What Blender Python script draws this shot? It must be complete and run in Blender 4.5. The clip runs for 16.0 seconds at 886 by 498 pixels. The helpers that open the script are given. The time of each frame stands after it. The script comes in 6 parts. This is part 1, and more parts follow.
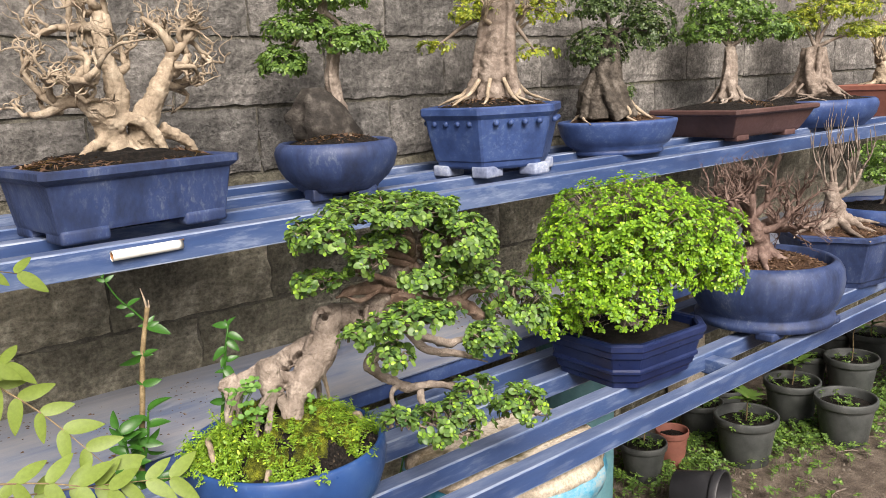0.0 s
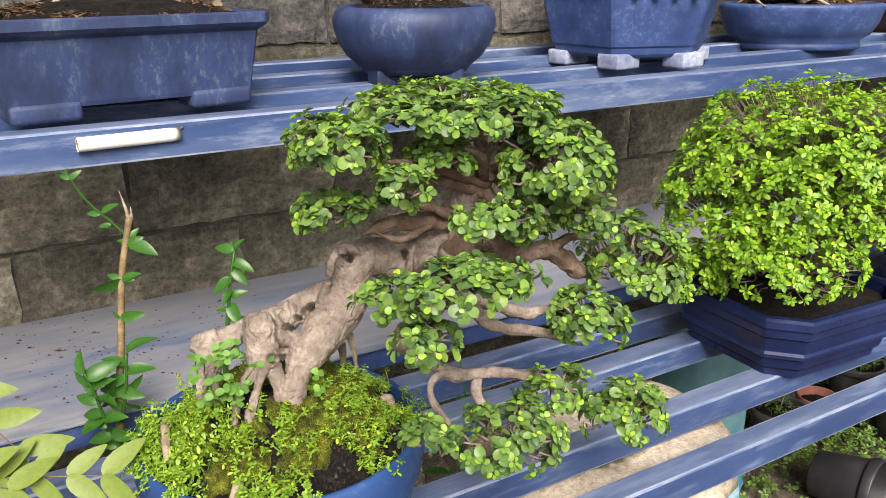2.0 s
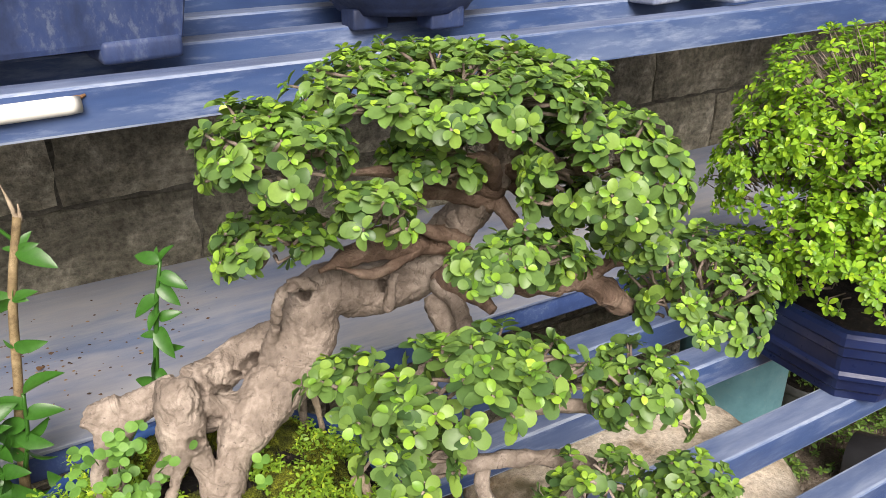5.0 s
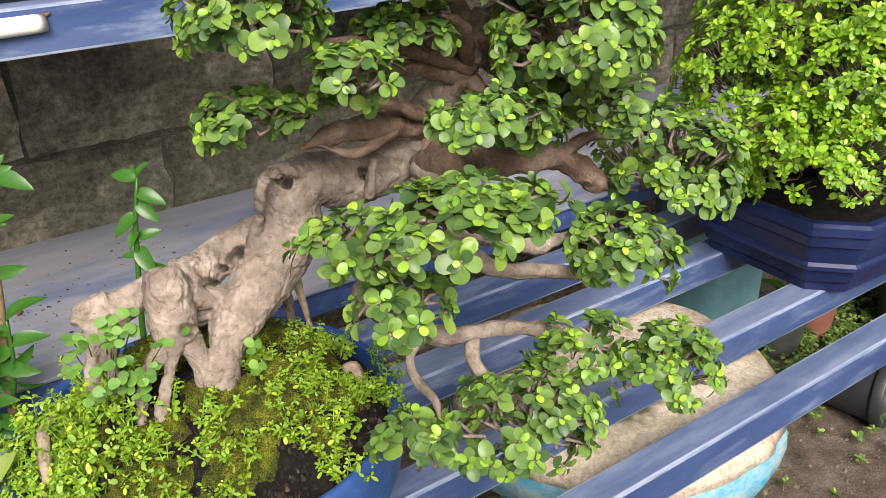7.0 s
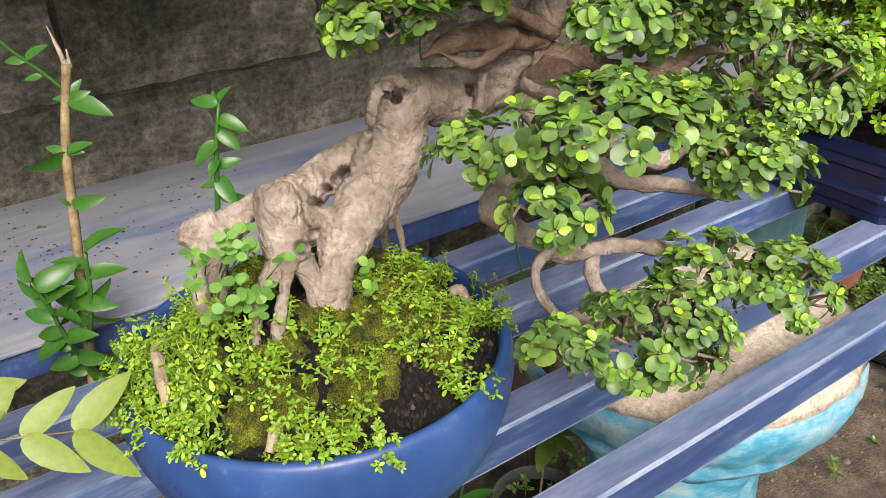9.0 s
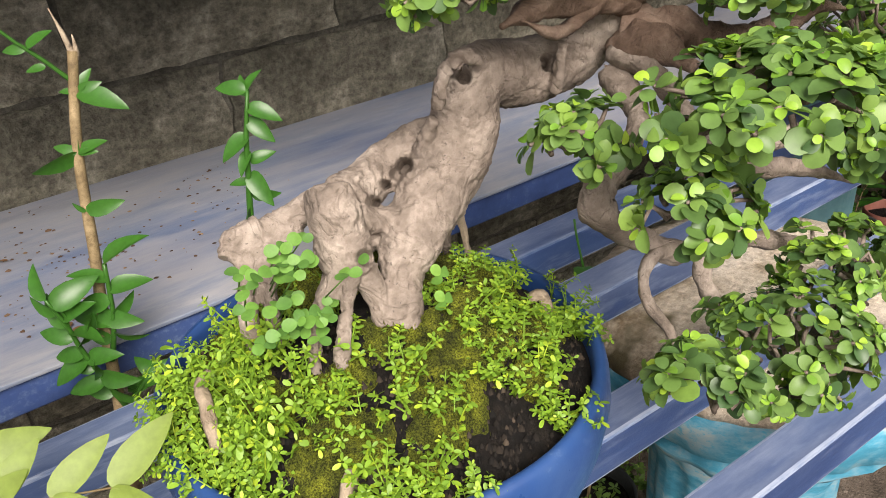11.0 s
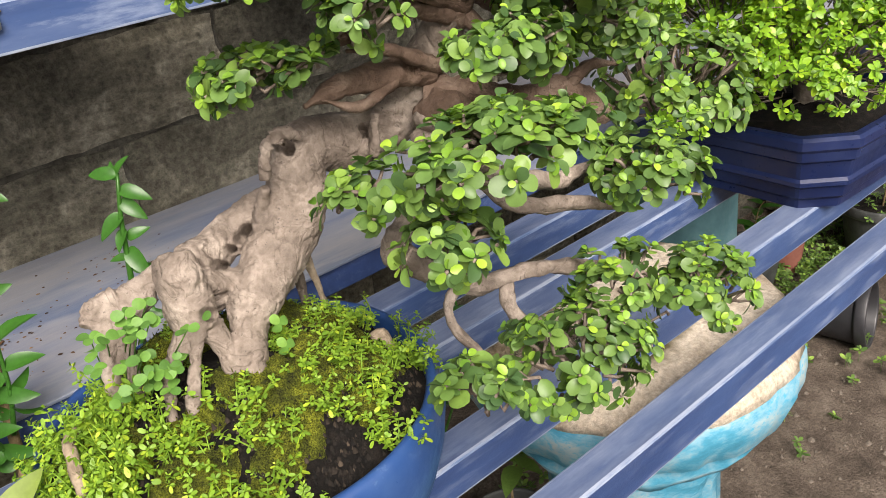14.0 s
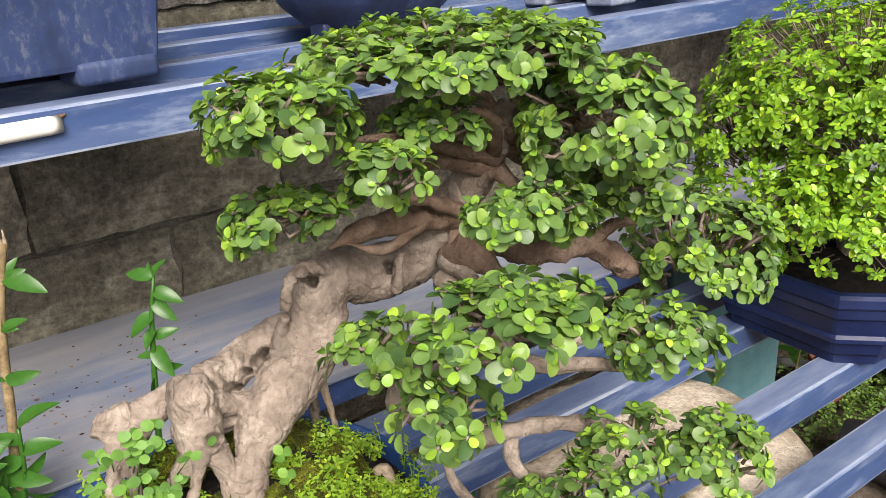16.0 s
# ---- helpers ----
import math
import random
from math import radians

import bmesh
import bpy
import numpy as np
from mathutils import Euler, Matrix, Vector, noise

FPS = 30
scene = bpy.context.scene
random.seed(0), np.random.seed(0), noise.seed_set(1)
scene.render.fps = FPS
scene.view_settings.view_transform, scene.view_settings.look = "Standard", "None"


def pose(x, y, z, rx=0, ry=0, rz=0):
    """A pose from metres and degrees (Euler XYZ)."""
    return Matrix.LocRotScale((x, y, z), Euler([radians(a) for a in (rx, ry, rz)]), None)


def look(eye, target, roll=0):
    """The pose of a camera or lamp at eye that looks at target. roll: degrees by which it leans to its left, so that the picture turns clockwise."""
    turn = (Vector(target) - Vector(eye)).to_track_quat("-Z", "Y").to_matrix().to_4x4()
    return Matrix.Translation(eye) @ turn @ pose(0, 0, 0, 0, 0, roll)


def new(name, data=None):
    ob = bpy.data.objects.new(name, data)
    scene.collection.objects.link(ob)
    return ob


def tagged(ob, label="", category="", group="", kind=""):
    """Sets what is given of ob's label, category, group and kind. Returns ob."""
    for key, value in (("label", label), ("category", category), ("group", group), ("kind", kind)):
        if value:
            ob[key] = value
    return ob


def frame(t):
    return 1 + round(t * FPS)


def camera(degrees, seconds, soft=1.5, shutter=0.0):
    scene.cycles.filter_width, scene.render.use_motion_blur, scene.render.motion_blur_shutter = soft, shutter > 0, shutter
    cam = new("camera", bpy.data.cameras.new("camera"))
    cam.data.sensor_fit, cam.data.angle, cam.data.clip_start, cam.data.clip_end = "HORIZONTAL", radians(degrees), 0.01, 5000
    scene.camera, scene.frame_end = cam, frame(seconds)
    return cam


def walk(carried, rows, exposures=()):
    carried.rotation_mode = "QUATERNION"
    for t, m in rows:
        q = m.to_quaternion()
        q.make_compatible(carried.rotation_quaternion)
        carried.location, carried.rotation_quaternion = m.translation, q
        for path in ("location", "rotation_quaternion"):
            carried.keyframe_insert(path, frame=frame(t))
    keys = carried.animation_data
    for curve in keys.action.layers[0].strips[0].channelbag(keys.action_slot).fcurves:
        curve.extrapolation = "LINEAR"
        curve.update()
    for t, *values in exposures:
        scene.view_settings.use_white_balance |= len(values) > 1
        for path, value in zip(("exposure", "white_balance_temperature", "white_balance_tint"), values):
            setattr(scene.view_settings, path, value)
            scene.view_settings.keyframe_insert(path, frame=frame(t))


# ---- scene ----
cam = camera(56.2, 16.0, soft=0.6)
PATH = [
    (0, (0.144, -0.248, 1.636), (1.213, 1.030, 1.301), -2.7),
    (0.5, (0.196, -0.177, 1.623), (1.221, 1.128, 1.254), -2),
    (1, (0.302, -0.088, 1.593), (1.241, 1.267, 1.176), -1.6),
    (1.5, (0.422, -0.016, 1.572), (1.292, 1.363, 1.091), -0.9),
    (2, (0.481, 0.082, 1.575), (1.306, 1.466, 1.030), -0.3),
    (2.5, (0.522, 0.235, 1.566), (1.331, 1.603, 0.963), 0.4),
    (3, (0.552, 0.311, 1.572), (1.372, 1.650, 0.920), 0.9),
    (3.2, (0.577, 0.323, 1.584), (1.396, 1.656, 0.917), 0.8),
    (5.5, (0.637, 0.337, 1.565), (1.436, 1.659, 0.858), -0.5),
    (6, (0.634, 0.331, 1.551), (1.448, 1.639, 0.833), -1.5),
    (6.5, (0.621, 0.318, 1.530), (1.451, 1.612, 0.803), -2.3),
    (7, (0.601, 0.303, 1.501), (1.446, 1.584, 0.768), -2.5),
    (7.5, (0.571, 0.296, 1.488), (1.423, 1.563, 0.741), -2.5),
    (8, (0.544, 0.311, 1.470), (1.394, 1.571, 0.708), -2.4),
    (8.5, (0.523, 0.340, 1.453), (1.367, 1.594, 0.675), -2.4),
    (9, (0.517, 0.360, 1.457), (1.357, 1.611, 0.670), -2.6),
    (9.5, (0.513, 0.395, 1.448), (1.351, 1.640, 0.649), -3.1),
    (9.7, (0.514, 0.409, 1.444), (1.348, 1.651, 0.636), -3.3),
    (11.8, (0.529, 0.481, 1.423), (1.339, 1.714, 0.580), -5.9),
    (12, (0.524, 0.475, 1.419), (1.333, 1.709, 0.574), -6.1),
    (12.5, (0.514, 0.451, 1.419), (1.333, 1.682, 0.581), -6.7),
    (13, (0.523, 0.411, 1.425), (1.365, 1.640, 0.604), -7.5),
    (13.5, (0.541, 0.371, 1.439), (1.420, 1.592, 0.649), -8.2),
    (14, (0.558, 0.348, 1.460), (1.479, 1.564, 0.711), -8.6),
    (14.5, (0.564, 0.351, 1.478), (1.518, 1.568, 0.772), -8.4),
    (15, (0.563, 0.354, 1.497), (1.533, 1.582, 0.832), -7.3),
    (15.5, (0.570, 0.349, 1.501), (1.519, 1.610, 0.869), -5.7),
    (16, (0.593, 0.340, 1.514), (1.482, 1.657, 0.910), -4.2),
]
walk(cam, [(t, look(eye, target, roll)) for t, eye, target, roll in PATH], exposures=[(0, 1.58, 6950, 15), (3, 1.6, 6950, 15), (9, 1.6, 6950, 15), (13, 1.58, 6950, 15), (16, 1.6, 6950, 15)])

# ---- world and light ----
GROUND, SHELF, UPPER, WALL = 0.2, 0.957, 1.385, 1.70
world = bpy.data.worlds.new("overcast_sky")
scene.world = world
world.use_nodes = True
wn = world.node_tree.nodes
sky = wn.new("ShaderNodeTexSky")
sky.sky_type, sky.sun_disc = "NISHITA", False
sky.sun_elevation, sky.sun_rotation = radians(41), radians(204)
sky.air_density, sky.dust_density = 1.0, 4.0
veil = wn.new("ShaderNodeHueSaturation")
veil.inputs["Saturation"].default_value = 0.22
world.node_tree.links.new(sky.outputs[0], veil.inputs["Color"])
world.node_tree.links.new(veil.outputs[0], wn["Background"].inputs["Color"])
wn["Background"].inputs["Strength"].default_value = 0.054
sun_data = bpy.data.lights.new("sun", "SUN")
sun_data.energy, sun_data.angle, sun_data.color = 2.45, radians(32), (1.0, 0.97, 0.92)
sun = new("sun", sun_data)
sun.matrix_world = look((-1.2, -3.8, 5.45), (0.9, 0.9, 1.0))


# ---- materials ----
def material(name, rough=0.6, metal=0.0):
    m = bpy.data.materials.new(name)
    m.use_nodes = True
    b = m.node_tree.nodes["Principled BSDF"]
    b.inputs["Roughness"].default_value, b.inputs["Metallic"].default_value = rough, metal
    return m, m.node_tree.nodes, m.node_tree.links, b


def noise_tex(n, l, scale, detail=6.0, rough=0.6, coord="Object", stretch=(1, 1, 1)):
    co = n.new("ShaderNodeTexCoord")
    mp = n.new("ShaderNodeMapping")
    mp.inputs["Scale"].default_value = stretch
    t = n.new("ShaderNodeTexNoise")
    t.inputs["Scale"].default_value, t.inputs["Detail"].default_value, t.inputs["Roughness"].default_value = scale, detail, rough
    l.new(co.outputs[coord], mp.inputs[0])
    l.new(mp.outputs[0], t.inputs["Vector"])
    return t.outputs["Fac"]


def ramp(n, l, fac, stops):
    r = n.new("ShaderNodeValToRGB")
    while len(r.color_ramp.elements) < len(stops):
        r.color_ramp.elements.new(0.5)
    for e, (p, c) in zip(r.color_ramp.elements, stops):
        e.position, e.color = p, (*c, 1)
    l.new(fac, r.inputs[0])
    return r.outputs[0]


def mixed(n, l, fac, a, b, mode="MIX"):
    m = n.new("ShaderNodeMix")
    m.data_type, m.blend_type = "RGBA", mode
    for sock, v in ((m.inputs["Factor"], fac), (m.inputs[6], a), (m.inputs[7], b)):
        if isinstance(v, (int, float)):
            sock.default_value = v
        elif isinstance(v, tuple):
            sock.default_value = (*v, 1)
        else:
            l.new(v, sock)
    return m.outputs[2]


def bumped(n, l, b, height, strength, dist=0.002, before=None):
    u = n.new("ShaderNodeBump")
    u.inputs["Strength"].default_value, u.inputs["Distance"].default_value = strength, dist
    l.new(height, u.inputs["Height"])
    if before:
        l.new(before, u.inputs["Normal"])
    l.new(u.outputs[0], b.inputs["Normal"])
    return u.outputs[0]


def painted(name, dark, base, pale, rough=0.45, wear=0.62, coord="Object", scale=9.0, spec=0.4, stretch=(1, 1, 1)):
    """Weathered paint or glaze: two tones, pale scuffs and a fine relief."""
    m, n, l, b = material(name, rough)
    big = noise_tex(n, l, scale, 8, 0.65, coord, stretch)
    fine = noise_tex(n, l, scale * 9, 6, 0.7, coord, stretch)
    col = ramp(n, l, big, [(0.3, dark), (0.55, base), (0.75, tuple(0.75 * x + 0.25 * y for x, y in zip(base, pale)))])
    scuff = ramp(n, l, fine, [(wear, (0, 0, 0)), (wear + 0.14, (1, 1, 1))])
    patch = ramp(n, l, big, [(0.45, (0, 0, 0)), (0.7, (0.8, 0.8, 0.8))])
    both = mixed(n, l, 1.0, scuff, patch, "MULTIPLY")
    l.new(mixed(n, l, both, col, pale), b.inputs["Base Color"])
    l.new(ramp(n, l, fine, [(0.3, (rough - 0.1,) * 3), (0.7, (rough + 0.2,) * 3)]), b.inputs["Roughness"])
    b.inputs["Specular IOR Level"].default_value = spec
    bumped(n, l, b, fine, 0.25, 0.001)
    return m


def speckled(name, stops, scale, bump, dist=0.004, rough=0.9, coord="Object", second=None, vary=0.0, harsh=0.0):
    """Rough mineral or organic surface: colours by a coarse noise, grain by a fine one."""
    m, n, l, b = material(name, rough)
    big = noise_tex(n, l, scale, 8, 0.65, coord)
    fine = noise_tex(n, l, scale * 11, 5, 0.75, coord)
    col = ramp(n, l, big, stops)
    grain = ramp(n, l, fine, [(0.3 + 0.3 * harsh, (0.55 - harsh,) * 3), (0.7 - 0.3 * harsh, (1.35 + 0.5 * harsh,) * 3)])
    col = mixed(n, l, 1.0, col, grain, "MULTIPLY")
    if vary:
        info = n.new("ShaderNodeObjectInfo")
        col = mixed(n, l, 1.0, col, ramp(n, l, info.outputs["Random"], [(0.0, (1 - vary,) * 3), (1.0, (1 + vary, 1 + vary * 0.9, 1 + vary * 0.8))]), "MULTIPLY")
        mid = noise_tex(n, l, scale * 4, 5, 0.7, coord, (0.5, 1, 1.4))
        col = mixed(n, l, 1.0, col, ramp(n, l, mid, [(0.3, (0.6, 0.6, 0.6)), (0.65, (1.25, 1.25, 1.25))]), "MULTIPLY")
        first = bumped(n, l, b, mid, 0.9, 0.012)
    else:
        first = None
    if second:
        spot = ramp(n, l, noise_tex(n, l, scale * second[1], 4, 0.6, coord), [(second[2], (0, 0, 0)), (second[2] + 0.08, (1, 1, 1))])
        col = mixed(n, l, spot, col, second[0])
    l.new(col, b.inputs["Base Color"])
    b.inputs["Specular IOR Level"].default_value = 0.25
    bumped(n, l, b, fine, bump, dist, first)
    return m


def leafy(name, dark, base, young, rough=0.42, island=True):
    """Leaf: green varied from leaf to leaf, with some light passing through."""
    m, n, l, b = material(name, rough)
    if island:
        g = n.new("ShaderNodeNewGeometry")
        rnd = g.outputs["Random Per Island"]
    else:
        g = n.new("ShaderNodeObjectInfo")
        rnd = g.outputs["Random"]
    col = ramp(n, l, rnd, [(0.0, dark), (0.32, tuple(0.45 * x + 0.55 * y for x, y in zip(dark, base))), (0.68, base), (0.86, tuple(0.7 * x + 0.3 * y for x, y in zip(base, young))), (1.0, young)])
    blot = ramp(n, l, noise_tex(n, l, 180, 3, 0.6, "Generated" if not island else "Object"), [(0.3, (0.86, 0.86, 0.86)), (0.7, (1.12, 1.12, 1.12))])
    col = mixed(n, l, 1.0, col, blot, "MULTIPLY")
    l.new(col, b.inputs["Base Color"])
    b.inputs["Specular IOR Level"].default_value = 0.38
    tr = n.new("ShaderNodeBsdfTranslucent")
    l.new(mixed(n, l, 1.0, col, (1.3, 1.35, 0.6), "MULTIPLY"), tr.inputs["Color"])
    mx = n.new("ShaderNodeMixShader")
    mx.inputs[0].default_value = 0.26
    l.new(b.outputs[0], mx.inputs[1])
    l.new(tr.outputs[0], mx.inputs[2])
    l.new(mx.outputs[0], n["Material Output"].inputs["Surface"])
    return m


def bark(name, dark, base, pale, scale=30, bump=0.6):
    m, n, l, b = material(name, 0.75)
    big = noise_tex(n, l, scale, 8, 0.62)
    fine = noise_tex(n, l, scale * 6, 6, 0.7)
    pores = noise_tex(n, l, scale * 12, 2, 0.5)
    col = ramp(n, l, big, [(0.28, dark), (0.5, base), (0.72, pale)])
    col = mixed(n, l, 1.0, col, ramp(n, l, fine, [(0.3, (0.75, 0.73, 0.7)), (0.65, (1.12, 1.12, 1.12))]), "MULTIPLY")
    col = mixed(n, l, ramp(n, l, pores, [(0.66, (0, 0, 0)), (0.74, (0.6, 0.6, 0.6))]), col, tuple(x * 0.45 for x in dark))
    l.new(col, b.inputs["Base Color"])
    b.inputs["Specular IOR Level"].default_value = 0.3
    swirl = n.new("ShaderNodeTexNoise")
    swirl.inputs["Scale"].default_value, swirl.inputs["Detail"].default_value, swirl.inputs["Distortion"].default_value = scale * 0.9, 4.0, 1.6
    co = n.new("ShaderNodeTexCoord")
    l.new(co.outputs["Object"], swirl.inputs["Vector"])
    crease = ramp(n, l, swirl.outputs["Fac"], [(0.465, (1, 1, 1)), (0.5, (0, 0, 0)), (0.535, (1, 1, 1))])
    l.new(mixed(n, l, 1.0, col, ramp(n, l, crease, [(0.0, (0.8, 0.79, 0.78)), (0.6, (1, 1, 1))]), "MULTIPLY"), b.inputs["Base Color"])
    first = bumped(n, l, b, big, bump, 0.005)
    second = bumped(n, l, b, crease, bump * 0.4, 0.0016, first)
    bumped(n, l, b, fine, bump * 0.8, 0.0018, second)
    return m


def top_tinted(name, dark, base, pale, top_tint, rough, stretch, scale, amount, streak=(0.5, 0.68)):
    """Brushed paint on steel: long rubbed streaks, scuffs, and a patchy paler tint on what faces up, dusty on the
    sheet.
    """
    m, n, l, b = material(name, rough)
    big = noise_tex(n, l, scale, 8, 0.62, "Object", stretch)
    fine = noise_tex(n, l, scale * 7, 7, 0.7, "Object", stretch)
    grit = noise_tex(n, l, scale * 38, 4, 0.75, "Object")
    col = ramp(n, l, big, [(0.3, dark), (0.52, base), (0.72, tuple(0.6 * x + 0.4 * y for x, y in zip(base, pale)))])
    rub = mixed(n, l, 1.0, ramp(n, l, fine, [(streak[0], (0, 0, 0)), (streak[1], (0.85, 0.85, 0.85))]), ramp(n, l, big, [(0.4, (0.15, 0.15, 0.15)), (0.66, (1, 1, 1))]), "MULTIPLY")
    col = mixed(n, l, rub, col, pale)
    col = mixed(n, l, ramp(n, l, grit, [(0.68, (0, 0, 0)), (0.76, (0.7, 0.7, 0.7))]), col, tuple(x * 0.45 for x in dark))
    # normal mask: the patchy pale tint goes on upward faces only
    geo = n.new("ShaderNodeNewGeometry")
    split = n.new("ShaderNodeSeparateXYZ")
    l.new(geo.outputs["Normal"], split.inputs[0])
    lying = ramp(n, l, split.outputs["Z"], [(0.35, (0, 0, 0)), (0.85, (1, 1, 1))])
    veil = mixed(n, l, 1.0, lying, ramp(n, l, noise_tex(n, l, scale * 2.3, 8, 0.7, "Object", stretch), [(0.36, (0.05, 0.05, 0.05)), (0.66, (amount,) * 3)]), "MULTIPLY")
    l.new(mixed(n, l, veil, col, top_tint), b.inputs["Base Color"])
    l.new(ramp(n, l, fine, [(0.3, (rough - 0.08,) * 3), (0.7, (rough + 0.25,) * 3)]), b.inputs["Roughness"])
    b.inputs["Specular IOR Level"].default_value = 0.4
    bumped(n, l, b, grit, 0.3, 0.0008, bumped(n, l, b, fine, 0.25, 0.0012))
    return m


# rail tops get a paler blue tint than the rail sides
BLUE_RAIL = top_tinted("blue_rail_paint", (0.013, 0.027, 0.083), (0.032, 0.063, 0.158), (0.21, 0.255, 0.35), (0.25, 0.29, 0.38), 0.4, (0.2, 1, 1), 8, 0.5, (0.5, 0.68))
BLUE_POT = painted("blue_pot_paint", (0.012, 0.026, 0.085), (0.026, 0.054, 0.16), (0.12, 0.17, 0.27), 0.5, 0.5, scale=11)
BLUE_GLOSS = painted("blue_glazed_pot", (0.01, 0.03, 0.1), (0.016, 0.053, 0.17), (0.10, 0.18, 0.32), 0.36, 0.58, scale=7)
NAVY = painted("navy_glazed_tray", (0.005, 0.009, 0.036), (0.008, 0.016, 0.064), (0.04, 0.055, 0.12), 0.33, 0.64, scale=8)
POT_GREYED = painted("worn_blue_pot", (0.009, 0.014, 0.034), (0.02, 0.037, 0.105), (0.12, 0.145, 0.19), 0.55, 0.5, scale=14, stretch=(1, 1, 0.5))
FOOT_PALE = painted("chipped_blue_foot", (0.08, 0.10, 0.18), (0.22, 0.26, 0.36), (0.5, 0.52, 0.55), 0.7, 0.45, scale=22)
BROWN_CLAY = painted("brown_clay", (0.045, 0.022, 0.02), (0.075, 0.038, 0.034), (0.16, 0.10, 0.09), 0.55, 0.62, scale=9)
PINK_CLAY = painted("reddish_clay", (0.16, 0.06, 0.045), (0.24, 0.09, 0.065), (0.32, 0.2, 0.17), 0.65, 0.6, scale=9)
RAIL_EDGE = top_tinted("rubbed_rail_edge", (0.03, 0.06, 0.15), (0.075, 0.12, 0.235), (0.33, 0.37, 0.44), (0.28, 0.32, 0.4), 0.42, (0.2, 1, 1), 9, 0.5, (0.4, 0.56))
SHEET = top_tinted("scuffed_grey_blue_sheet", (0.045, 0.075, 0.16), (0.115, 0.145, 0.21), (0.29, 0.29, 0.3), (0.27, 0.258, 0.25), 0.4, (0.22, 1.0, 1), 6, 0.6, (0.45, 0.6))
TURQUOISE = painted("peeling_turquoise_paint", (0.02, 0.11, 0.16), (0.035, 0.24, 0.36), (0.36, 0.34, 0.28), 0.65, 0.36, scale=13, stretch=(1, 1, 1.8))
TURQ_DULL = painted("dull_turquoise_paint", (0.07, 0.19, 0.22), (0.13, 0.30, 0.34), (0.35, 0.42, 0.40), 0.6, 0.58, scale=8)
GREY_PLASTIC = painted("grey_plastic", (0.026, 0.029, 0.028), (0.052, 0.056, 0.054), (0.17, 0.17, 0.16), 0.5, 0.56, scale=14)
BLACK_PLASTIC = painted("black_plastic", (0.012, 0.012, 0.014), (0.022, 0.022, 0.025), (0.12, 0.12, 0.12), 0.4, 0.64, scale=12)
CONCRETE_TOP = speckled("rough_cast_concrete", [(0.32, (0.2, 0.15, 0.09)), (0.46, (0.46, 0.39, 0.3)), (0.7, (0.62, 0.55, 0.45))], 11, 0.8, 0.006, second=((0.1, 0.085, 0.045), 0.6, 0.58))
BLOCK = speckled("concrete_block", [(0.28, (0.065, 0.062, 0.058)), (0.5, (0.178, 0.17, 0.158)), (0.72, (0.37, 0.353, 0.33))], 7, 1.0, 0.016, 0.92, coord="Object", vary=0.25, harsh=0.1)
BLOCK_DAMP = speckled("damp_stained_block", [(0.28, (0.06, 0.056, 0.041)), (0.5, (0.21, 0.197, 0.15)), (0.72, (0.45, 0.422, 0.338))], 8, 1.0, 0.02, 0.9, vary=0.25, harsh=0.06)
MORTAR = speckled("mortar", [(0.3, (0.05, 0.047, 0.038)), (0.6, (0.16, 0.15, 0.122))], 14, 1.0, 0.01)
SOIL = speckled("potting_soil", [(0.3, (0.004, 0.0035, 0.003)), (0.5, (0.014, 0.011, 0.009)), (0.75, (0.05, 0.037, 0.028))], 90, 1.0, 0.014, 0.95)
CHIPS = speckled("bark_chip_soil", [(0.3, (0.03, 0.018, 0.012)), (0.5, (0.12, 0.065, 0.038)), (0.75, (0.24, 0.14, 0.085))], 55, 1.0, 0.012, 0.95)
MOSS = speckled("moss", [(0.3, (0.03, 0.035, 0.006)), (0.48, (0.15, 0.175, 0.014)), (0.66, (0.36, 0.4, 0.03))], 75, 1.0, 0.01, 1.0, harsh=0.35)
DIRT = speckled("trodden_dirt", [(0.3, (0.06, 0.046, 0.036)), (0.5, (0.15, 0.118, 0.092)), (0.72, (0.27, 0.22, 0.178))], 14, 1.0, 0.015, 0.95)
PEBBLE = speckled("pebble", [(0.3, (0.07, 0.056, 0.044)), (0.6, (0.16, 0.135, 0.11))], 30, 0.5)
BARK = bark("smooth_buff_bark", (0.085, 0.068, 0.055), (0.212, 0.174, 0.145), (0.4, 0.345, 0.295), 26, 1.0)
BARK_PALE = bark("pale_bleached_bark", (0.17, 0.13, 0.092), (0.31, 0.25, 0.182), (0.47, 0.4, 0.31), 30, 0.9)
BARK_GREY = bark("grey_twig_bark", (0.085, 0.066, 0.053), (0.18, 0.143, 0.118), (0.31, 0.262, 0.222), 40)
BARK_BROWN = bark("aged_brown_bark", (0.07, 0.045, 0.032), (0.16, 0.108, 0.08), (0.28, 0.21, 0.165), 38, 1.0)
TWIG_RED = bark("reddish_twig_bark", (0.06, 0.036, 0.03), (0.13, 0.085, 0.07), (0.24, 0.175, 0.15), 40)
BARK_DARK = bark("dark_rough_bark", (0.022, 0.018, 0.014), (0.06, 0.05, 0.04), (0.16, 0.14, 0.12), 34, 1.0)
ROCK = bark("pitted_dark_rock", (0.012, 0.01, 0.009), (0.03, 0.026, 0.022), (0.1, 0.09, 0.08), 45, 1.0)
STALK = bark("brown_stalk", (0.085, 0.06, 0.03), (0.175, 0.128, 0.066), (0.29, 0.22, 0.125), 50, 0.3)
LEAF = leafy("round_green_leaf", (0.046, 0.1, 0.034), (0.125, 0.22, 0.052), (0.2, 0.32, 0.058), 0.42)
LEAF_ONE = leafy("round_green_leaf_single", (0.046, 0.1, 0.034), (0.125, 0.22, 0.052), (0.2, 0.32, 0.058), 0.42, island=False)
